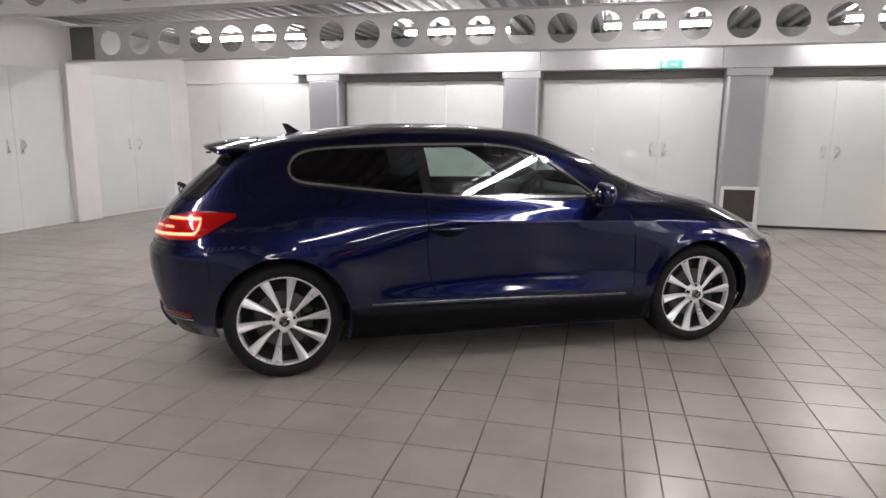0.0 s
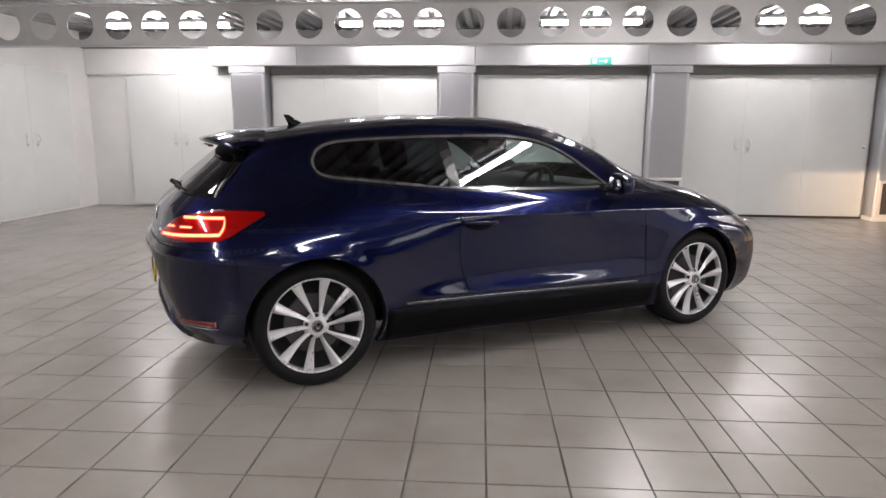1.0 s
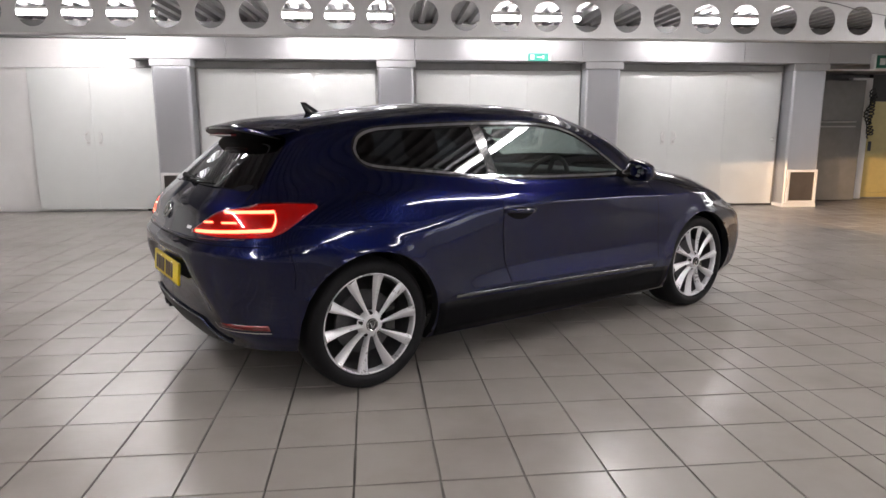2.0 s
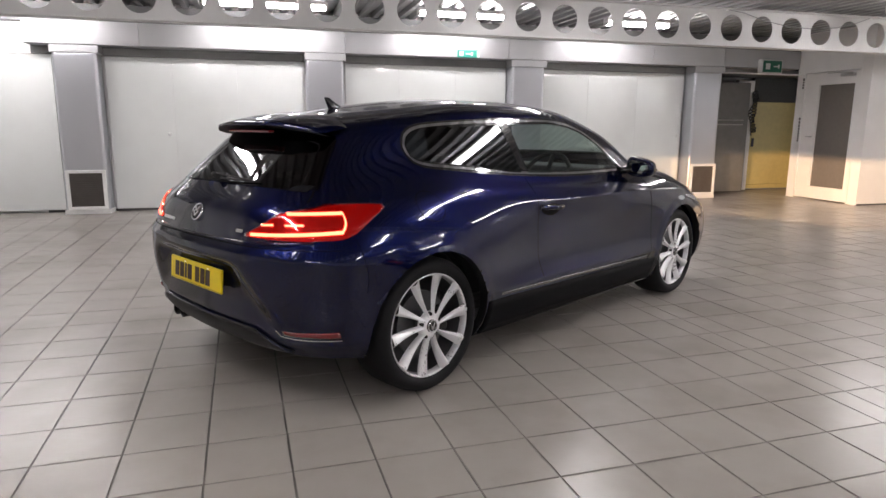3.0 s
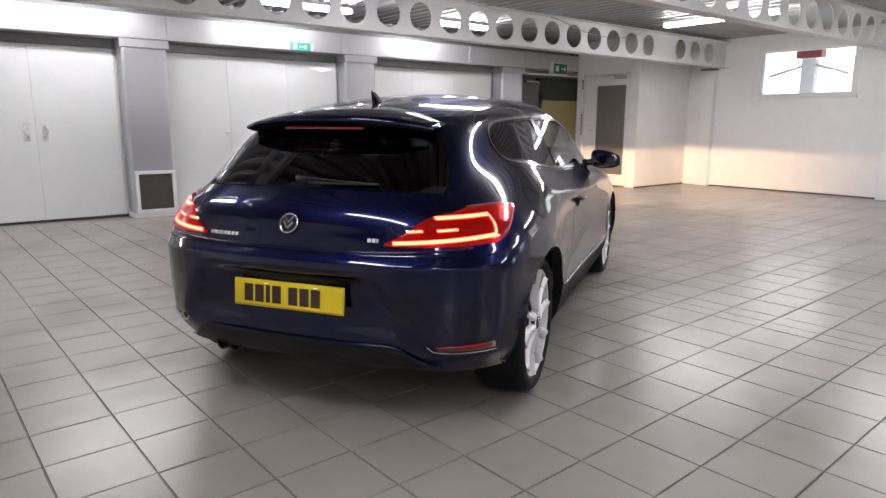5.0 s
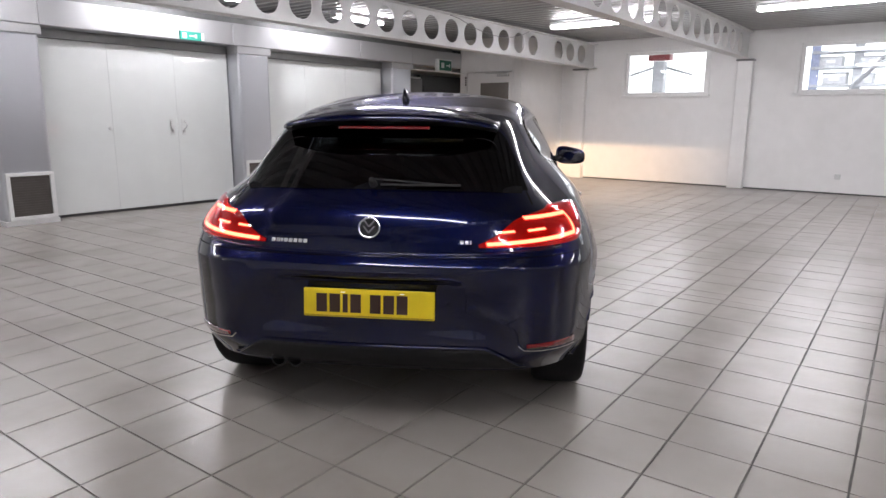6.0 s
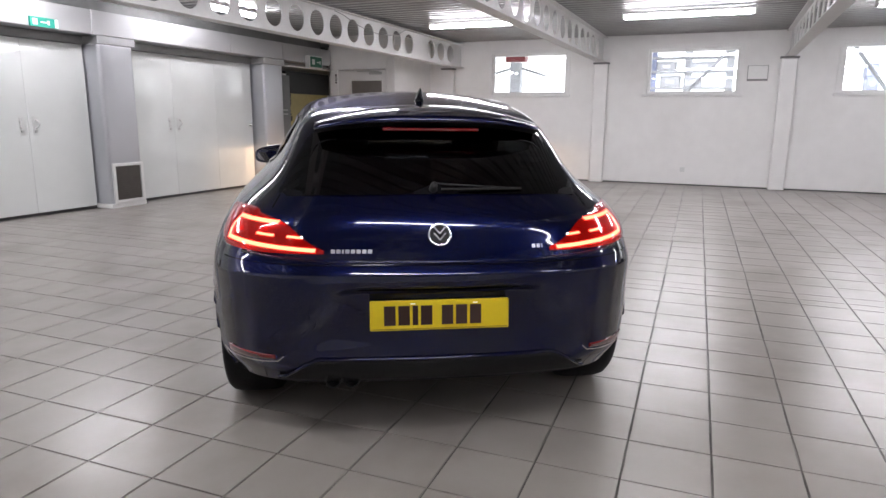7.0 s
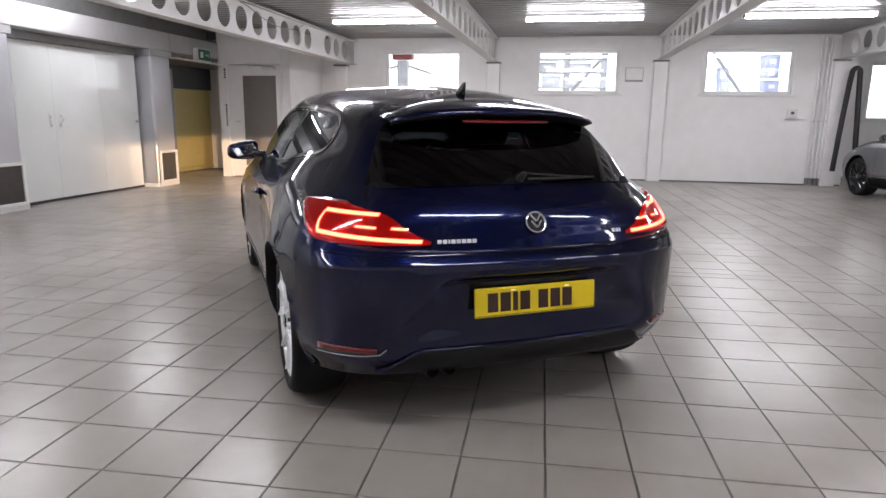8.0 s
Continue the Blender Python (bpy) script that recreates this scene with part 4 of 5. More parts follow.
def wheel_parts(car, paint, x, side, spokes=10):
    """A wheel whose outer face looks to side (-1 the right)."""
    w = part("wheel", lathe([(0.230, 0.02), (0.226, 0.10), (0.224, 0.17), (0.05, 0.165), (0.045, 0.0)], 40), paint["barrel"], car, smooth=True)
    w.matrix_local = pose(x, side * (0.848 if x < 1 else 0.838), 0.32, 0, 0, 0 if side < 0 else 180)
    tyre = [(0.236, 0.19), (0.262, 0.208), (0.296, 0.21), (0.312, 0.196), (0.319, 0.17), (0.3205, 0.10), (0.319, 0.025), (0.312, -0.004), (0.298, -0.019), (0.278, -0.024), (0.262, -0.02), (0.250, -0.012), (0.243, 0.0)]
    part("tyre", lathe(tyre, 64), RUBBER, w, "low-profile black tyre", True)
    bm = lathe([(0.236, 0.19), (0.234, 0.02), (0.239, -0.006), (0.244, -0.013), (0.2475, -0.008), (0.2485, 0.004)], 64)
    # blades: each one bends like a turbine's, thin at the hub and broad at the lip
    for k in range(spokes):
        a = 2 * math.pi * k / spokes + 0.06
        rows = []
        for i in range(9):
            t = i / 8
            r = 0.048 + (0.240 - 0.048) * t
            wide = 0.0072 + 0.0218 * t**1.3
            lean = 0.10 * math.sin(t * 1.6) - 0.05
            y = -0.016 + 0.018 * math.sin(t * math.pi) * 0.6 - 0.002 * t
            row = []
            for off, dy in ((-wide, 0.024), (-wide * 0.86, 0.008), (0.35 * wide, -0.004), (wide * 0.55, -0.004), (wide, 0.016)):
                aa = a + lean
                row.append(bm.verts.new((r * math.cos(aa) - off * math.sin(aa), y + dy, r * math.sin(aa) + off * math.cos(aa))))
            rows.append(row)
        for p, q in zip(rows, rows[1:]):
            for j in range(4):
                bm.faces.new((p[j], p[j + 1], q[j + 1], q[j]))
    lathe([(0.0, -0.014), (0.040, -0.014), (0.058, -0.010), (0.068, 0.012)], 32, bm)
    bmesh.ops.recalc_face_normals(bm, faces=bm.faces)
    part("rim", bm, paint["rim"], w, "silver turbine-blade alloy rim", True)
    bm = lathe([(0.0, -0.021), (0.027, -0.020), (0.031, -0.014)], 24)
    part("centre_cap", bm, DARKGLOSS, w, "dark round centre cap", True)
    bm = lathe([(0.024, -0.0225), (0.027, -0.0235), (0.030, -0.0215)], 24)
    for dx in (-0.008, 0.008):
        rod((dx * 1.6, -0.0225, 0.016), (dx * 0.4, -0.0225, -0.016), 0.0022, 6, bm)
        rod((dx * 0.4, -0.0225, -0.016), (0, -0.0225, 0.002), 0.0022, 6, bm)
    part("cap_badge", bm, CHROME, w)
    for k in range(5):
        a = 2 * math.pi * k / 5 + 0.35
        part("wheel_bolt", rod((0.056 * math.cos(a), 0.006, 0.056 * math.sin(a)), (0.056 * math.cos(a), -0.012, 0.056 * math.sin(a)), 0.0095, 6), DARKGLOSS, w)
    part("brake_disc", lathe([(0.05, 0.055), (0.155, 0.055), (0.155, 0.075), (0.05, 0.075)], 40), BARREL, w, smooth=False)
    part("brake_caliper", box(0.09, 0.165, 0.035, 0.095, -0.07, 0.07, 0.012), DARKGLOSS, w)


PAINT = material("midnight_blue_metallic_paint", (0.005, 0.006, 0.030), 0.32, 0.85, Coat_Weight=1.0, Coat_Roughness=0.05, Coat_IOR=1.5, Specular_IOR_Level=0.15, Specular_Tint=(0.045, 0.06, 0.25, 1))
n_, l_ = PAINT.node_tree.nodes, PAINT.node_tree.links
flake = n_.new("ShaderNodeTexVoronoi")
flake.inputs["Scale"].default_value = 1600
mixc = n_.new("ShaderNodeMix")
mixc.data_type = "RGBA"
mixc.inputs["A"].default_value, mixc.inputs["B"].default_value = (0.0009, 0.0024, 0.0195, 1), (0.0017, 0.0048, 0.0460, 1)
g_ = n_.new("ShaderNodeNewGeometry")
l_.new(g_.outputs["Position"], flake.inputs["Vector"])
l_.new(flake.outputs["Color"], mixc.inputs["Factor"])
l_.new(mixc.outputs["Result"], n_["Principled BSDF"].inputs["Base Color"])
SILVER_PAINT = grain(material("silver_grey_metallic_paint", (0.058, 0.060, 0.066), 0.3, 0.7, Coat_Weight=1.0, Coat_Roughness=0.03), 40, 0.05)
ALLOY = grain(material("silver_alloy", (0.78, 0.785, 0.80), 0.30, 0.5), 12, 0.04, rough=0.05)
BARREL = grain(material("dark_alloy_barrel", (0.10, 0.10, 0.105), 0.45, 0.6), 10, 0.2)
RUBBER = grain(material("tyre_rubber", (0.007, 0.007, 0.008), 0.65, Specular_IOR_Level=0.2), 14, 0.3, 0.0004)
CHROME = material("chrome", (0.75, 0.76, 0.78), 0.10, 1.0)
DARKGLOSS = material("gloss_black_trim", (0.008, 0.008, 0.009), 0.12, 0.0, Coat_Weight=0.6)
PLASTIC = grain(material("satin_black_plastic", (0.008, 0.008, 0.009), 0.5, Specular_IOR_Level=0.22), 30, 0.25)
# shade along the body-coloured lower sill is put into this near-black
SILL_SHADE = grain(material("sill_shade_black", (0.004, 0.004, 0.005), 0.6, 0.0, Specular_IOR_Level=0.08), 20, 0.2)
# one near-black colour for the tailpipes
PIPE = material("dark_pipe", (0.012, 0.012, 0.013), 0.5, 0.5)
GAP = material("panel_gap", (0.003, 0.003, 0.004), 0.8, 0.0, Specular_IOR_Level=0.1)
TINT = glass("privacy_glass", (0.035, 0.038, 0.045), 0.015, 0.042)
CLEAR = glass("tinted_clear_glass", (0.62, 0.70, 0.68), 0.02)
CABIN = grain(material("charcoal_cabin_trim", (0.020, 0.020, 0.022), 0.75), 12, 0.2, 0.0006)
CLOTH = grain(material("dark_seat_cloth", (0.035, 0.035, 0.038), 0.9), 60, 0.25, 0.0008)
LAMP_RED = glass("red_lamp_lens", (0.85, 0.095, 0.070), 0.08, 0.045)
LAMP_HOUSING = grain(material("lamp_housing", (0.30, 0.04, 0.04), 0.22, 0.3), 30, 0.15)
# faint red glow on the housing stands in for light scattered inside the lamp
LAMP_HOUSING.node_tree.nodes["Principled BSDF"].inputs["Emission Color"].default_value = (1.0, 0.03, 0.02, 1)
LAMP_HOUSING.node_tree.nodes["Principled BSDF"].inputs["Emission Strength"].default_value = 0.10
LAMP_DIM = material("red_reflector", (0.13, 0.004, 0.006), 0.15, 0.0, Coat_Weight=1.0)
LAMP_BAR = glowing("tail_light_bar", (1.0, 0.92, 0.62), 11.0)
PLATE = grain(material("yellow_number_plate", (0.72, 0.55, 0.01), 0.35), 8, 0.04)
PLATE_INK = material("dark_plate_marks", (0.030, 0.010, 0.008), 0.4)
PLATE_LAMP = glowing("plate_lamp", (1.0, 0.92, 0.88), 0.7)
BOWL = grain(material("headlamp_reflector", (0.62, 0.60, 0.60), 0.22, 0.9), 40, 0.3)
LENS = glass("headlamp_lens", (0.92, 0.93, 0.95))


def both(name, cells, mat, car, label="", out=0.003, thick=0.0, smooth=True):
    """The same part on the right and on the left."""
    made = []
    for flip in (1, -1):
        made.append(part(name, skin(cells, out, thick, flip=flip), mat, car, label, smooth))
    return made


def coupe(label, paint, m):
    car = thing("parked_car", label, "car", m)
    part("body", body_mesh(), [paint["paint"], PLASTIC], car, "glossy " + paint["word"] + " bodywork", True)
    # underbody and wheel wells
    bm = box(-0.40, 3.0, -0.62, 0.62, 0.235, 0.30)
    part("underbody", bm, PLASTIC, car)
    for ax, az, r in ARCHES:
        for s in (-1, 1):
            bm = bmesh.new()
            seg = 26
            rows = [[bm.verts.new((ax + (r + 0.004) * math.cos(a), s * y, az + (r + 0.004) * math.sin(a))) for a in np.linspace(-0.12, math.pi + 0.12, seg)] for y in (0.50, 0.80)]
            for i in range(seg - 1):
                bm.faces.new((rows[0][i], rows[0][i + 1], rows[1][i + 1], rows[1][i]))
            bm.faces.new(rows[0])
            part("wheel_well", bm, PLASTIC, car)
    for x in (0.0, 2.578):
        for s in (-1, 1):
            wheel_parts(car, paint, x, s)

    # ---- glass
    gx = 0.80
    lean = lambda z: 0.12 * (1.12 - z)
    aft = lambda a, z: SIDE_GLASS(a + lean(z) * max(0.0, (a - 0.07) / 0.73) ** 2, z)
    fore = lambda a, z: SIDE_GLASS(a + lean(z) * max(0.0, (1.86 - a) / 1.06) ** 2, z)
    both("quarter_window", between(0.07, gx - 0.025, lambda a: SIDE_LOW(a) + 0.004, lambda a: SIDE_HIGH(a) - 0.004, aft, 30, 8), TINT, car, "dark tinted rear side window", -0.001)
    both("door_window", between(gx + 0.035, 1.862, lambda a: SIDE_LOW(a) + 0.004, lambda a: max(SIDE_HIGH(a) - 0.004, SIDE_LOW(a) + 0.005), fore, 40, 8), CLEAR, car, "clear door window", -0.001)
    both("pillar_trim", between(gx - 0.03, gx + 0.04, SIDE_LOW, SIDE_HIGH, lambda a, z: on_side(a + lean(z), z), 4, 10), DARKGLOSS, car, "gloss black window pillar", 0.002)
    xs = [0.06 + 1.81 * (1 - math.cos(math.pi * i / 60)) / 2 for i in range(61)]
    ring = [(a, float(SIDE_LOW(a))) for a in xs] + [(a, float(SIDE_HIGH(a))) for a in reversed(xs)]
    ring.append(ring[0])
    both("window_seal", strip(ring, on_side, 0.017), DARKGLOSS, car, "", 0.001)
    both("chrome_surround", strip(ring, on_side, 0.0065), CHROME, car, "thin bright window surround", 0.004)
    rear = [[REAR_GLASS(y, float(REAR_LOW(abs(y)) + (REAR_HIGH(abs(y)) - REAR_LOW(abs(y))) * j / 10)) for y in np.linspace(-0.590, 0.590, 49)] for j in range(11)]
    part("rear_window", skin(rear, 0.004), TINT, car, "dark tinted rear window", True)
    ys = np.linspace(0.0, 0.592, 30)
    inset = lambda a, z, s: (a * 0.962, z + s * 0.0205)
    ring = [inset(-a, float(REAR_LOW(a)), 1) for a in reversed(ys)] + [inset(a, float(REAR_LOW(a)), 1) for a in ys[1:]] + [inset(a, float(REAR_HIGH(a)), -1) for a in reversed(ys[:-1])] + [inset(-a, float(REAR_HIGH(a)), -1) for a in ys[1:-1]] + [inset(-ys[-1], float(REAR_LOW(ys[-1])), 1)]
    part("rear_window_edge", skin(strip(ring, on_rear, 0.022), 0.0022), GAP, car, smooth=True)
    wind = []
    for i in range(GLASS_V[0] + 1, GLASS_V[1] + 3):
        row = [(GRID[i, j], NORMAL[i, j]) for j in range(NU - FU - 3, NU)]
        wind.append(row + [(p * (1, -1, 1), n * (1, -1, 1)) for p, n in reversed(row[:-1])])
    part("windscreen", skin(wind, -0.002), CLEAR, car, "clear windscreen", True)

    # ---- panel gaps and trim
    door = [(0.80, 0.965), (0.795, 0.85), (0.785, 0.70), (0.80, 0.55), (0.84, 0.43), (0.86, 0.36)]
    both("door_gap", strip(door, on_side, 0.0028), GAP, car, "", 0.0015)
    both("door_gap", strip([(2.02, 0.93), (2.085, 0.80), (2.10, 0.60), (2.10, 0.42), (2.06, 0.345)], on_side, 0.0028), GAP, car, "", 0.0015)
    both("door_gap", strip([(0.86, 0.352), (1.4, 0.345), (2.06, 0.338)], on_side, 0.0025), GAP, car, "", 0.0015)
    both("bonnet_gap", strip([(2.06, 0.925), (2.4, 0.865), (2.8, 0.80)], on_side, 0.0025), GAP, car, "", 0.0015)
    both("sill_strip", between(0.47, 2.04, lambda a: 0.388 - 0.028 * (a - 0.47) / 1.57, lambda a: 0.403 - 0.026 * (a - 0.47) / 1.57, on_side, 40, 2), paint["strip"], car, "bright sill strip", 0.007, 0.006)
    both("sill_moulding", between(0.366, 2.21, lambda a: 0.19, lambda a: 0.372 - 0.026 * (a - 0.4) / 1.57, on_side, 40, 4), SILL_SHADE, car, "sill moulding with its shade put into near-black colour", 0.004, 0.004)
    for s in (-1, 1):
        cells = between(0.815, 1.005, lambda a: 0.790 - 0.036 * math.sin(math.pi * (a - 0.815) / 0.19) ** 0.7, lambda a: 0.797 + 0.022 * math.sin(math.pi * (a - 0.815) / 0.19) ** 0.7, on_side, 20, 6)
        # near-black patch flush with the door gives the hollow's shade as colour
        dish = part("handle_recess_shade", skin(cells, 0.0015, flip=-s), GAP, car, smooth=True)
        pts = []
        for a in np.linspace(0.81, 1.01, 12):
            p, n = on_side(a, 0.805 - 0.008 * (a - 0.81) / 0.2)
            k = min((a - 0.81) / 0.20, 1)
            pts.append((p + n * (0.006 + 0.028 * math.sin(math.pi * k) ** 0.6)) * (1, -s, 1))
        part("door_handle", tube_along(pts, 0.0125, 10), paint["paint"], car, smooth=True)
        # mirror
        mir = bmesh.new()
        bmesh.ops.create_uvsphere(mir, u_segments=28, v_segments=18, radius=1)
        for v in mir.verts:
            x, y, z = v.co
            x, y, z = (math.copysign(abs(c) ** 0.62, c) for c in (x, y, z))
            x = x * 0.080 if x > 0 else x * 0.050
            v.co = (1.85 + x * (1 - 0.25 * abs(y)) - 0.025 * y, s * (0.908 + y * 0.105), 0.978 + z * (0.062 - 0.010 * y) - 0.008 * y)
        mirror = part("door_mirror", mir, paint["paint"], car, "body-coloured door mirror", True)
        part("mirror_foot", tube_along([(1.82, s * 0.745, 0.955), (1.83, s * 0.80, 0.955), (1.84, s * 0.86, 0.972)], 0.024, 10), DARKGLOSS, mirror, smooth=True)
        g = bmesh.new()
        bmesh.ops.create_circle(g, cap_ends=True, segments=28, radius=1)
        for v in g.verts:
            cx, cy = (math.copysign(abs(c) ** 0.6, c) for c in v.co.xy)
            v.co = (1.796 - 0.025 * cx + 0.010 * abs(cx), s * (0.908 + 0.084 * cx), 0.976 + (0.046 - 0.008 * cx) * cy)
        part("mirror_glass", g, CHROME, mirror, "mirror glass")
        part("indicator_strip", tube_along([(1.875, s * 0.86, 0.965), (1.89, s * 0.93, 0.962), (1.865, s * 1.01, 0.968)], 0.006, 8), DARKGLOSS, mirror)

    # ---- roof: rear wing, fin aerial
    top, low = [], []
    for i in range(41):
        s = -1 + 2 * i / 40
        y = 0.466 * s
        e = 1 - abs(s) ** 4
        xt = -0.320 - 0.105 * (1 - abs(s) ** 3.2)
        zt = 1.208 + 0.035 * (1 - abs(s) ** 3)
        xr = -0.10 - 0.06 * abs(s) ** 3
        zr = 1.302 - 0.082 * abs(s) ** 2.4
        top.append([(xr + (xt - xr) * k / 6, y * (1 - 0.02 * k / 6), zr + (zt - zr) * k / 6 + 0.012 * math.sin(math.pi * k / 6)) for k in range(7)])
        low.append([(xt + 0.005, y * 0.99, zt - 0.011), (xt + 0.05, y * 0.975, zt - 0.024), (xt + 0.16, y * 0.93, zt - 0.030)])
    bm = bmesh.new()
    rows = [[bm.verts.new(p) for p in a + b[:1]] for a, b in zip(top, low)]
    for a, b in zip(rows, rows[1:]):
        for k in range(len(a) - 1):
            bm.faces.new((a[k], a[k + 1], b[k + 1], b[k]))
    for r in (rows[0], rows[-1]):
        bm.faces.new(r)
    bmesh.ops.recalc_face_normals(bm, faces=bm.faces)
    wing = part("roof_spoiler", bm, paint["paint"], car, "body-coloured rear roof spoiler", True)
    bm = bmesh.new()
    rows = [[bm.verts.new(p) for p in b] for b in low]
    for a, b in zip(rows, rows[1:]):
        for k in range(len(a) - 1):
            bm.faces.new((a[k], a[k + 1], b[k + 1], b[k]))
    part("spoiler_underside", bm, PLASTIC, wing, "black underside of the spoiler", True)
    part("high_brake_lamp", box(-0.405, -0.375, -0.19, 0.19, 1.196, 1.208, 0.003), LAMP_DIM, wing, "slim red high brake lamp")
    bm = bmesh.new()
    rows = []
    for i in range(9):
        t = i / 8
        z = 1.318 + 0.060 * t
        x0, x1 = 0.075 - 0.028 * t + 0.0, 0.195 - 0.115 * t**0.75
        w = 0.022 * (1 - t) ** 0.8 + 0.0025
        rows.append([bm.verts.new((x0 + (x1 - x0) * (1 - math.cos(a)) / 2, w * math.sin(a), z)) for a in np.linspace(0, 2 * math.pi, 17)[:-1]])
    for a, b in zip(rows, rows[1:]):
        for k in range(16):
            bm.faces.new((a[k], a[(k + 1) % 16], b[(k + 1) % 16], b[k]))
    bm.faces.new(rows[-1])
    part("fin_aerial", bm, DARKGLOSS, car, "black shark-fin aerial", True)

    # ---- rear lamps, wrapped round the corners
    u0, u1 = column_for(1, -0.415, 0.775), column_for(0, -0.225, 0.875)
    uc = column_for(1, -0.745, 0.83)
    ua, ub = column_for(1, -0.56, 0.86), column_for(1, -0.67, 0.88)
    low = curve([(u0, 0.766), (ua, 0.764), (uc, 0.768), (uc + (u1 - uc) * 0.22, 0.780), (uc + (u1 - uc) * 0.6, 0.830), (u1, 0.884)])
    high = curve([(u0, 0.778), (ua, 0.866), (ub, 0.892), (uc, 0.902), (uc + (u1 - uc) * 0.5, 0.904), (u1, 0.897)])
    spot = lambda a, z: at_column(a, z)
    for lens in both("tail_lamp", between(u0, u1, low, high, spot, 44, 8), LAMP_RED, car, "lit red wrap-round tail lamp", 0.0095, 0.0095):
        s = 1 if lens.data.vertices[0].co.y < 0 else -1
        part("lamp_housing", skin(between(u0, u1, low, high, spot, 44, 8), 0.002, flip=s), LAMP_HOUSING, lens, "dark red lamp housing with an added faint glow", True)
        ue, us, ut = uc + 0.6, u0 + (ua - u0) * 0.12, column_for(1, -0.585, 0.86)
        bar = [(us + (ue - us) * k / 13, 0.7775 + 0.020 * k / 13) for k in range(14)]
        uf = 0.45 * ue + 0.55 * (column_for(1, -0.745, 0.868) + 0.6)
        up = [(ue + (uf - ue) * k + 0.22 * math.sin(math.pi * k), 0.7975 + 0.073 * k) for k in (0.25, 0.5, 0.75, 1.0)]
        back = [(uf + (ut - uf) * k / 8, 0.8705 - 0.004 * k / 8) for k in range(1, 9)]
        part("light_bar", skin(strip(bar, spot, 0.0062), 0.0060, 0.003, flip=s), LAMP_BAR, lens, "glowing hook-shaped light bar", True)
        part("light_bar", skin(strip([bar[-1]] + up, spot, 0.0068), 0.0061, 0.003, flip=s), LAMP_BAR, lens, "", True)
        part("light_bar", skin(strip([up[-1]] + back, spot, 0.0052), 0.0062, 0.003, flip=s), LAMP_BAR, lens, "", True)
        for y0, y1, z in ((0.49, 0.55, 0.819), (0.595, 0.665, 0.822)):
            a0, a1 = column_for(1, -y0, z), column_for(1, -y1, z)
            part("inner_bar", skin(strip([(a0 + (a1 - a0) * k / 4, z + 0.003 * k / 4) for k in range(5)], spot, 0.0036), 0.0060, 0.003, flip=s), LAMP_BAR, lens, smooth=True)

    # ---- rear details
    part("hatch_gap", skin(strip([(y, 0.728) for y in np.linspace(-0.80, 0.80, 40)], on_rear, 0.0018), 0.0015), GAP, car, smooth=True)
    for z, wide in ((0.737, 0.72),):
        part("hatch_ridge", tube_along([on_rear(float(y), z + 0.02 * (abs(y) / 0.7) ** 3)[0] + on_rear(float(y), z)[1] * -0.001 for y in np.linspace(-wide, wide, 40)], 0.007, 8), paint["paint"], car, smooth=True)
    for s in (-1, 1):
        part("hatch_gap", skin(strip([(s * 0.585, 0.955), (s * 0.61, 0.91)], on_rear, 0.003), 0.0015), GAP, car, smooth=True)
    px, pz = -0.702, 0.542
    pl = part("number_plate", box(-0.012, 0, -0.256, 0.256, -0.0555, 0.0555, 0.003), PLATE, car, "yellow rear number plate with dark bars")
    pl.matrix_local = pose(px - 0.004, 0, pz, 0, 5, 0)
    x = 0.205
    for wide, gap in ((0.042, 0.010), (0.042, 0.010), (0.020, 0.010), (0.042, 0.035), (0.042, 0.010), (0.042, 0.010), (0.042, 0.010)):
        part("plate_bar", box(-0.0135, -0.0125, x - wide, x, -0.036, 0.036), PLATE_INK, pl)
        x -= wide + gap
    part("plate_border", box(-0.0135, -0.0125, -0.250, 0.250, -0.0500, -0.0485), PLATE_INK, pl)
    for y in (-0.13, 0.10):
        part("plate_lamp", box(-0.716, -0.704, y - 0.009, y + 0.009, 0.584, 0.587, 0.001), PLATE_LAMP, car, "small lit plate lamp")
    valance = between(-0.60, 0.60, lambda a: 0.272, lambda a: 0.366 - 0.085 * max(0.0, min(1.0, (abs(a) - 0.44) / 0.14)) ** 1.3, on_rear, 40, 6)
    part("rear_valance", skin(valance, 0.010, 0.010), PLASTIC, car, "satin black rear valance", True)
    part("valance_edge", skin(strip([(y, 0.369 - 0.085 * max(0.0, min(1.0, (abs(y) - 0.44) / 0.14)) ** 1.3) for y in np.linspace(-0.60, 0.60, 50)], on_rear, 0.0035), 0.013, 0.006), paint["paint"], car, smooth=True)
    for s in (-1, 1):
        cells = between(0.605, 0.795, lambda a: 0.362 - 0.008 * (a - 0.605) / 0.19, lambda a: 0.380 + 0.002 * ((a - 0.605) / 0.19) ** 0.6, lambda a, z: on_rear(-a, z), 18, 3)
        refl = part("rear_reflector", skin(cells, 0.005, 0.004, flip=-s), LAMP_DIM, car, "slim red bumper reflector", True)
        line = [(0.572, 0.378), (0.595, 0.357), (0.66, 0.351), (0.795, 0.346)]
        part("reflector_trim", skin(strip(line, lambda a, z: on_rear(-a, z), 0.0022), 0.007, flip=-s), CHROME, refl, smooth=True)
    for y in (0.325, 0.395):
        bm = lathe([(0.025, 0.0), (0.031, 0.002), (0.032, 0.02), (0.031, 0.14), (0.025, 0.14), (0.024, 0.01)], 28)
        pipe = part("exhaust_pipe", bm, PIPE, car, "dark round exhaust tailpipe", True)
        pipe.matrix_local = pose(-0.652, y, 0.276, 0, 0, -90)
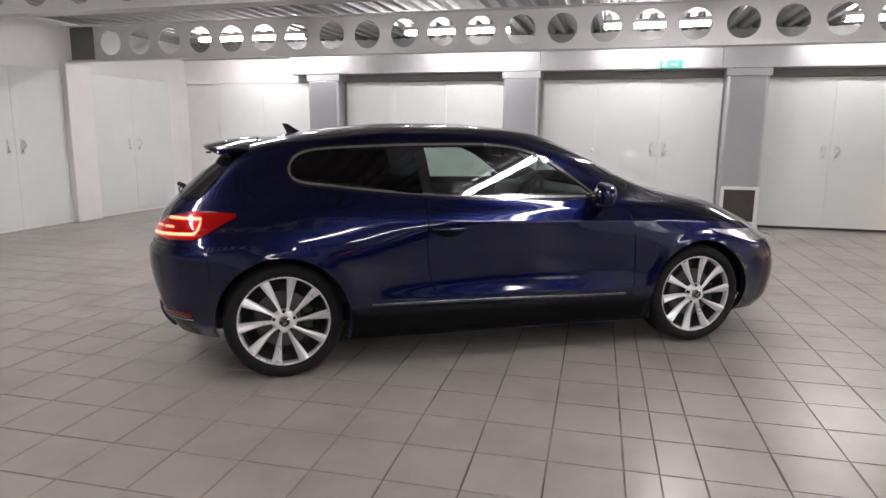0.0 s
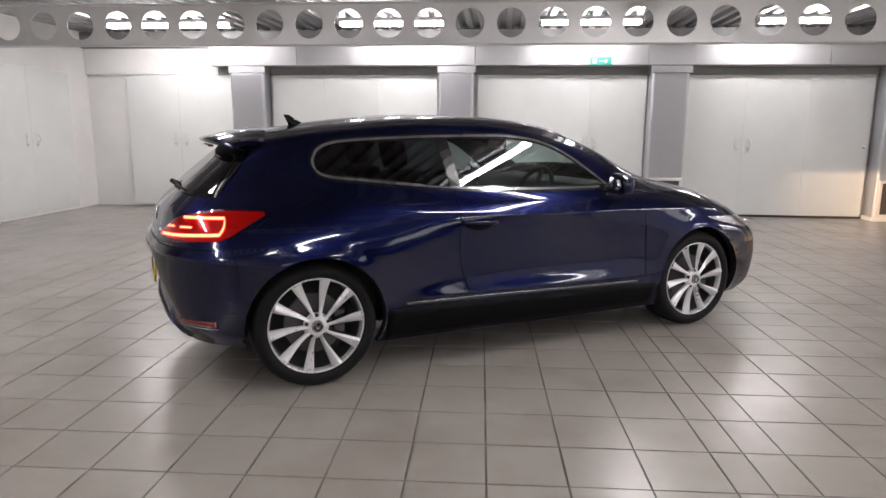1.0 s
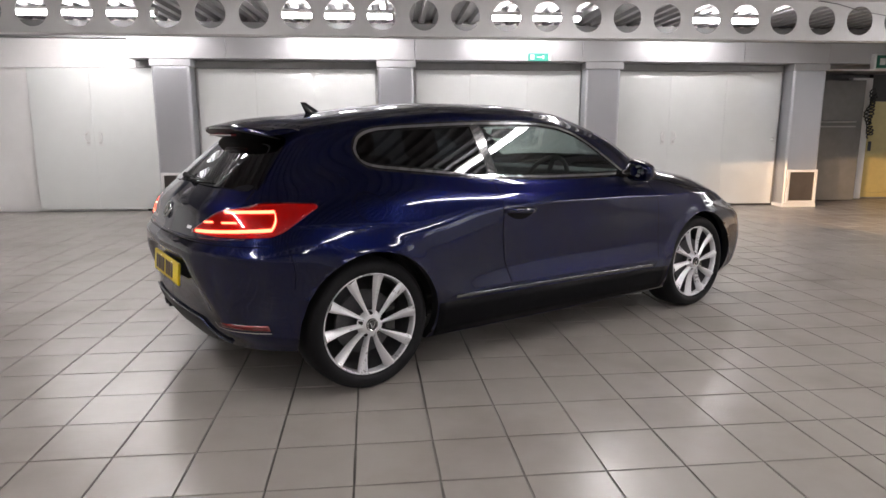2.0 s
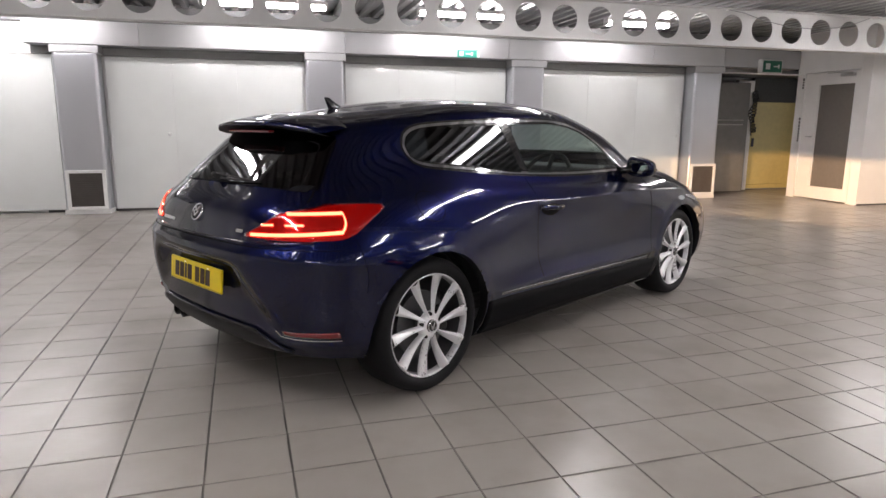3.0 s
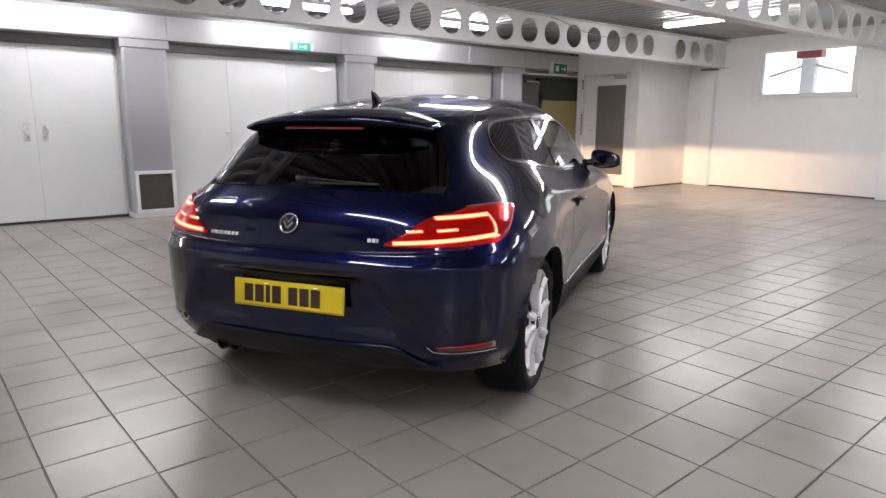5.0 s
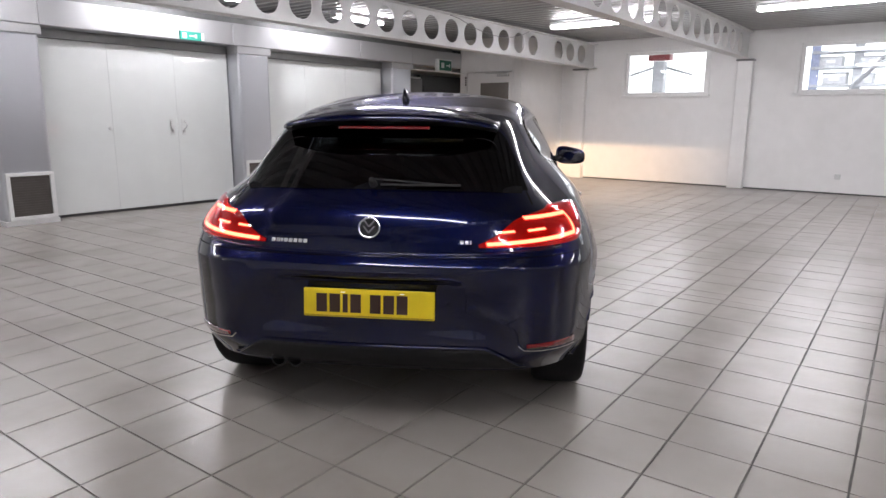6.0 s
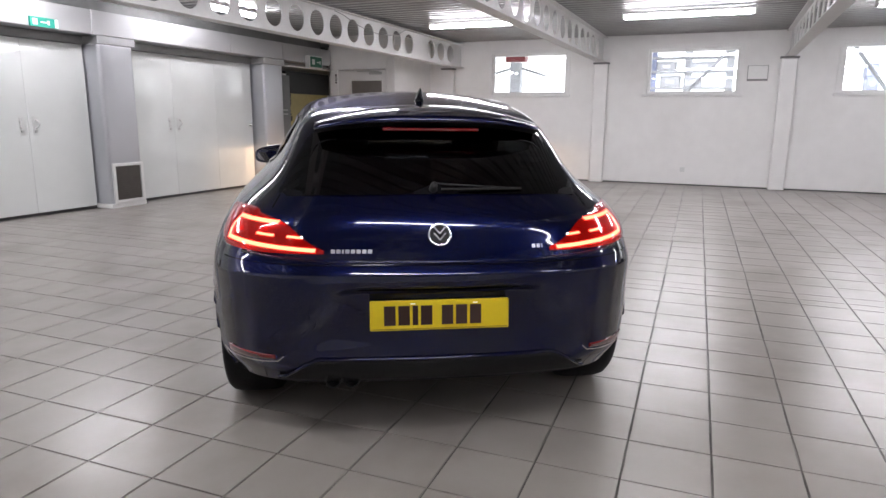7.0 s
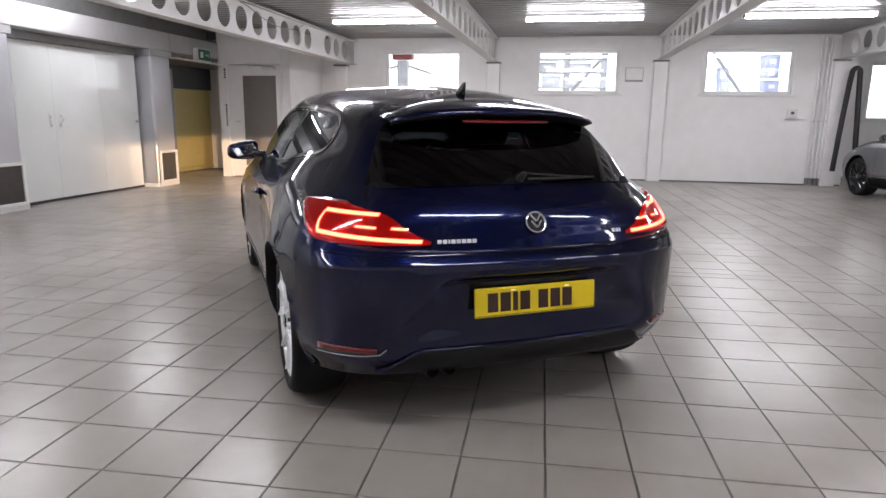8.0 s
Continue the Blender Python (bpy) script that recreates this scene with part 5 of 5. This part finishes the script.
    badge = part("round_badge", lathe([(0.0, -0.004), (0.036, -0.006), (0.041, -0.010), (0.0435, -0.006), (0.044, 0.0)], 36), CHROME, car, "round chrome badge", True)
    p, n = on_rear(0, 0.832)
    badge.matrix_local = Matrix.Translation(p) @ pose(0, 0, 0, -26, 0, -90)
    bm = lathe([(0.0, -0.0075), (0.034, -0.0085), (0.036, -0.0065)], 32)
    part("badge_field", bm, PLASTIC, badge, "dark badge field")
    bm = bmesh.new()
    for top in (0.028, 0.004):
        for dx in (-1, 1):
            rod((dx * 0.021, -0.009, top), (0, -0.009, top - 0.026), 0.0046, 6, bm)
    part("badge_bars", bm, CHROME, badge)
    x = 0.39
    for wide in (0.016, 0.016, 0.007, 0.016, 0.016, 0.016, 0.016, 0.016):
        p, n = on_rear(x - wide / 2, 0.776)
        b = part("badge_letter_bar", box(-0.004, 0, -wide / 2, wide / 2, -0.0072, 0.0072, 0.001), HANDLE, car)
        b.matrix_local = Matrix.Translation(p) @ pose(0, 0, 0, 0, 24, -14)
        x -= wide + 0.004
    x = -0.345
    for wide in (0.014, 0.014, 0.006):
        p, n = on_rear(x - wide / 2, 0.785)
        b = part("badge_letter_bar", box(-0.004, 0, -wide / 2, wide / 2, -0.0072, 0.0072, 0.001), HANDLE, car)
        b.matrix_local = Matrix.Translation(p) @ pose(0, 0, 0, 0, 24, 12)
        x -= wide + 0.004
    wip = part("rear_wiper", lathe([(0.0, -0.050), (0.011, -0.046), (0.014, -0.030), (0.016, 0.0)], 20), BLACK, car, "black rear wiper", True)
    p, n = on_rear(0.01, 0.982)
    pivot = Matrix.Translation(p + n * 0.002) @ pose(0, 0, 0, -32, 0, -90)
    wip.matrix_local = pivot
    pts = []
    for y in np.linspace(0.0, -0.30, 9):
        p, n = on_rear(float(y), 0.982 - 0.02 * abs(y))
        pts.append(pivot.inverted() @ Vector(p + n * (0.036 - 0.07 * abs(float(y)))))
    part("wiper_arm", tube_along(pts, 0.0032, 8), BLACK, wip, smooth=True)
    pts = []
    for y in np.linspace(-0.02, -0.33, 9):
        p, n = on_rear(float(y), 0.976)
        pts.append(pivot.inverted() @ Vector(p + n * 0.014))
    part("wiper_blade", tube_along(pts, 0.0042, 6), BLACK, wip)

    both("bumper_gap", strip([(-0.395, 0.770), (-0.385, 0.72), (-0.375, 0.66), (-0.365, 0.60), (-0.372, 0.54)], on_side, 0.0010), GAP, car, "", 0.0015)
    # fuel flap
    ring = [(0.02 + 0.075 * math.cos(a), 0.875 + 0.065 * math.sin(a)) for a in np.linspace(0, 2 * math.pi, 40)]
    part("fuel_flap_gap", skin(strip(ring, on_side, 0.0016), 0.0012), GAP, car, smooth=True)

    # ---- front: lamps, grille, lower intake
    place = lambda a, z: at_column(a, z)
    fa, fb = column_for(0, 2.99, 0.73), column_for(1, -0.48, 0.64, True)
    both("headlamp", between(fa, fb, lambda a: 0.648 + 0.09 * max(0, 1 - (a - fa) / (0.35 * (fb - fa))), lambda a: 0.722 + 0.024 * max(0, 1 - (a - fa) / (0.5 * (fb - fa))), place, 24, 5), LENS, car, "clear headlamp", 0.005, 0.004)
    both("headlamp_bowl", between(fa, fb, lambda a: 0.650 + 0.09 * max(0, 1 - (a - fa) / (0.35 * (fb - fa))), lambda a: 0.720 + 0.024 * max(0, 1 - (a - fa) / (0.5 * (fb - fa))), place, 24, 5), BOWL, car, "", 0.001)
    # intake widened round the corners: black stands in for the shaded painted bumper there
    fc = column_for(1, -0.74, 0.40, True)
    both("lower_intake", between(fc, NU - 1.01, lambda a: 0.25, lambda a: 0.50, place, 20, 4), PLASTIC, car, "black lower intake, widened over the shaded bumper corners", 0.004)
    fd = column_for(1, -0.40, 0.63, True)
    both("grille", between(fd, NU - 1.01, lambda a: 0.60, lambda a: 0.665, place, 20, 3), DARKGLOSS, car, "", 0.004)

    # ---- cabin
    part("cabin_floor", box(-0.30, 2.2, -0.66, 0.66, 0.30, 0.36), CABIN, car)
    part("dashboard", box(1.72, 2.12, -0.66, 0.66, 0.62, 0.965, 0.05, seg=3), CABIN, car)
    part("parcel_shelf", box(-0.42, -0.02, -0.60, 0.60, 0.90, 0.925, 0.008), CABIN, car)
    for s in (-1, 1):
        part("door_card", box(0.2, 1.75, s * 0.70, s * 0.745, 0.36, 0.935, 0.02), CABIN, car)
    for y in (-0.36, 0.36):
        seat = part("front_seat", box(0.72, 1.24, y - 0.25, y + 0.25, 0.46, 0.60, 0.05, seg=3), CLOTH, car, "dark cloth seat")
        bm = box(-0.07, 0.07, -0.24, 0.24, 0.0, 0.52, 0.05, seg=3)
        b = part("seat_back", bm, CLOTH, seat)
        b.matrix_local = pose(0.80, y, 0.56, 0, -18, 0)
        bm = box(-0.045, 0.045, -0.13, 0.13, 0.0, 0.17, 0.035, seg=3)
        b = part("headrest", bm, CLOTH, seat)
        b.matrix_local = pose(0.625, y, 1.07, 0, -14, 0)
    rs = part("rear_seat", box(-0.10, 0.42, -0.58, 0.58, 0.46, 0.60, 0.05, seg=3), CLOTH, car)
    for y in (-0.29, 0.29):
        b = part("seat_back", box(-0.06, 0.06, -0.27, 0.27, 0.0, 0.42, 0.05, seg=3), CLOTH, rs)
        b.matrix_local = pose(-0.02, y, 0.55, 0, -22, 0)
        b = part("headrest", box(-0.035, 0.035, -0.12, 0.12, 0.0, 0.13, 0.03, seg=3), CLOTH, rs)
        b.matrix_local = pose(-0.19, y, 0.96, 0, -16, 0)
    bm = bmesh.new()
    pts = [(0.185 * math.cos(a), 0.185 * math.sin(a), 0) for a in np.linspace(0, 2 * math.pi, 33)]
    tube_along(pts, 0.015, 8, bm)
    for a in (0.0, math.pi, 1.5 * math.pi):
        rod((0, 0, 0), (0.18 * math.cos(a), 0.18 * math.sin(a), 0), 0.016, 8, bm)
    rod((0, 0, -0.03), (0, 0, 0.02), 0.06, 20, bm)
    sw = part("steering_wheel", bm, CABIN, car, "dark steering wheel")
    sw.matrix_local = pose(1.58, -0.36, 0.885, 0, -64, 0)
    part("inner_mirror", box(1.50, 1.53, -0.11, 0.11, 1.17, 1.235, 0.012), CABIN, car)
    return car


car_place = pose(CAR_X, CAR_Y, 0, 0, 0, CAR_TURN)
STRIPMAT = material("bright_sill_metal", (0.14, 0.145, 0.16), 0.22, 0.9)
blue = dict(paint=PAINT, rim=ALLOY, barrel=BARREL, strip=STRIPMAT, word="midnight blue")
silver = dict(paint=SILVER_PAINT, rim=DARKGLOSS, barrel=BARREL, strip=STRIPMAT, word="silver grey")
coupe("midnight blue three-door coupe with lit tail lamps on the tiles", blue, car_place)

# dipped headlamps; plates added before the lenses cut each beam above and below
for s in (-1, 1):
    lamp = bpy.data.lights.new("headlamp_beam", "SPOT")
    lamp.energy, lamp.color, lamp.spot_size, lamp.spot_blend, lamp.shadow_soft_size = 2300, (1.0, 0.64, 0.36), radians(60), 1.0, 0.0005
    ob = new("headlamp_beam", lamp)
    p, n = at_column(column_for(1, -0.60, 0.65, True), 0.65)
    hx = float(p[0]) + 0.03
    ob.matrix_world = car_place @ look((hx, s * 0.60, 0.66), (hx + 9.0, s * 0.60 - 0.5, 0.62))
    for z0, z1 in ((0.6601, 0.6632), (0.6530, 0.6550)):
        part("added_beam_shield", box(hx - 0.01, hx + 0.03, s * 0.60 - 0.05, s * 0.60 + 0.05, z0, z1), DARKGLOSS, bpy.data.objects["parked_car"])

# the other car, only its tail beside the pipes is in sight
coupe("silver grey car parked beside the pipes", silver, pose(4.45, -2.56, 0, 0, 0, 7))

# ---------------------------------------------------------------- the floor tiles
PITCH, T, SKEW = 0.3055, 0.0027, radians(2.0)
PX = PY = PITCH
X0, Y0 = -0.050, -0.095
floor = bpy.data.objects["floor"]


def tile_mesh(w, d):
    """A tile with slightly worn, uneven edges."""
    e = 0.0012
    rim = []
    for (ax, ay), (bx, by) in zip(((0, 0), (w, 0), (w, d), (0, d)), ((w, 0), (w, d), (0, d), (0, 0))):
        nx, ny = (ay - by) / w, (bx - ax) / d
        for k in (0.0, random.uniform(0.2, 0.4), random.uniform(0.6, 0.85)):
            worn = random.uniform(0.0, 0.0018) if k else 0.0
            rim.append((ax + (bx - ax) * k + nx * worn, ay + (by - ay) * k + ny * worn))
    bm = bmesh.new()
    lo = [bm.verts.new((x, y, -0.006)) for x, y in rim]
    top = [bm.verts.new((x + (w / 2 - x) * 2 * e / w, y + (d / 2 - y) * 2 * e / d, 0)) for x, y in rim]
    for k in range(len(rim)):
        j = (k + 1) % len(rim)
        bm.faces.new((lo[k], lo[j], top[j], top[k]))
    bm.faces.new(top)
    me = bpy.data.meshes.new("tile")
    bm.to_mesh(me)
    bm.free()
    me.materials.append(TILE)
    return me


random.seed(7)
KINDS = [tile_mesh(PX - 2 * T, PY - 2 * T) for _ in range(8)]
verts, faces = [], []
SHAPES = [np.array([v.co[:] for v in me.vertices]) for me in KINDS]
src_f = [tuple(p.vertices) for p in KINDS[0].polygons]
count = 0
cs, sn = math.cos(SKEW), math.sin(SKEW)


def laid(u, v):
    return u * cs - v * sn, u * sn + v * cs


def in_hall(x, y):
    if not (WEST - 0.05 < x < BAY_X and SOUTH < y < 11.4):
        return False
    if y > 10.45:
        return 4.8 < x < 8.1
    return x < EAST + 0.12 or y < BAY_Y + 0.1


for i in range(-40, 48):
    for j in range(-26, 44):
        u, v = X0 + i * PX, Y0 + j * PY
        x, y = laid(u + PX / 2, v + PY / 2)
        if not in_hall(x, y):
            continue
        spans = [(u + T, u + PX - T)]
        if i == 1:
            spans = [(u + T, u + 0.137 - T), (u + 0.137 + T, u + PX - T)]
        dz = random.uniform(-0.0007, 0.0003)
        tx, ty = random.uniform(-0.0016, 0.0016), random.uniform(-0.0016, 0.0016)
        if -4.4 < x < 1.5 and 1.6 < y < 5.3 and count < 300 and (y < 3.4 + 0.38 * (x + 3.4) or x < -2.6) and len(spans) == 1:
            ob = new("tile", random.choice(KINDS))
            ob.parent = floor
            px, py = laid(u + T, v + T)
            ob.location, ob.rotation_euler = (px, py, dz), (ty, tx, SKEW)
            count += 1
            continue
        for a, b in spans:
            k = len(verts)
            for w in random.choice(SHAPES):
                fx, fy = w[0] / (PX - 2 * T), w[1] / (PY - 2 * T)
                px, py = laid(a + fx * (b - a), v + T + fy * (PY - 2 * T))
                verts.append((px, py, w[2] + dz + tx * (fx - 0.5) * 0.3 + ty * (fy - 0.5) * 0.3))
            faces += [tuple(k + q for q in f) for f in src_f]
me = bpy.data.meshes.new("tile_field")
me.from_pydata(verts, [], faces)
me.materials.append(TILE_FAR)
rest = new("tile_field", me)
rest.parent = floor
tagged(rest, "grey ceramic floor tiles further off", kind="stuff")
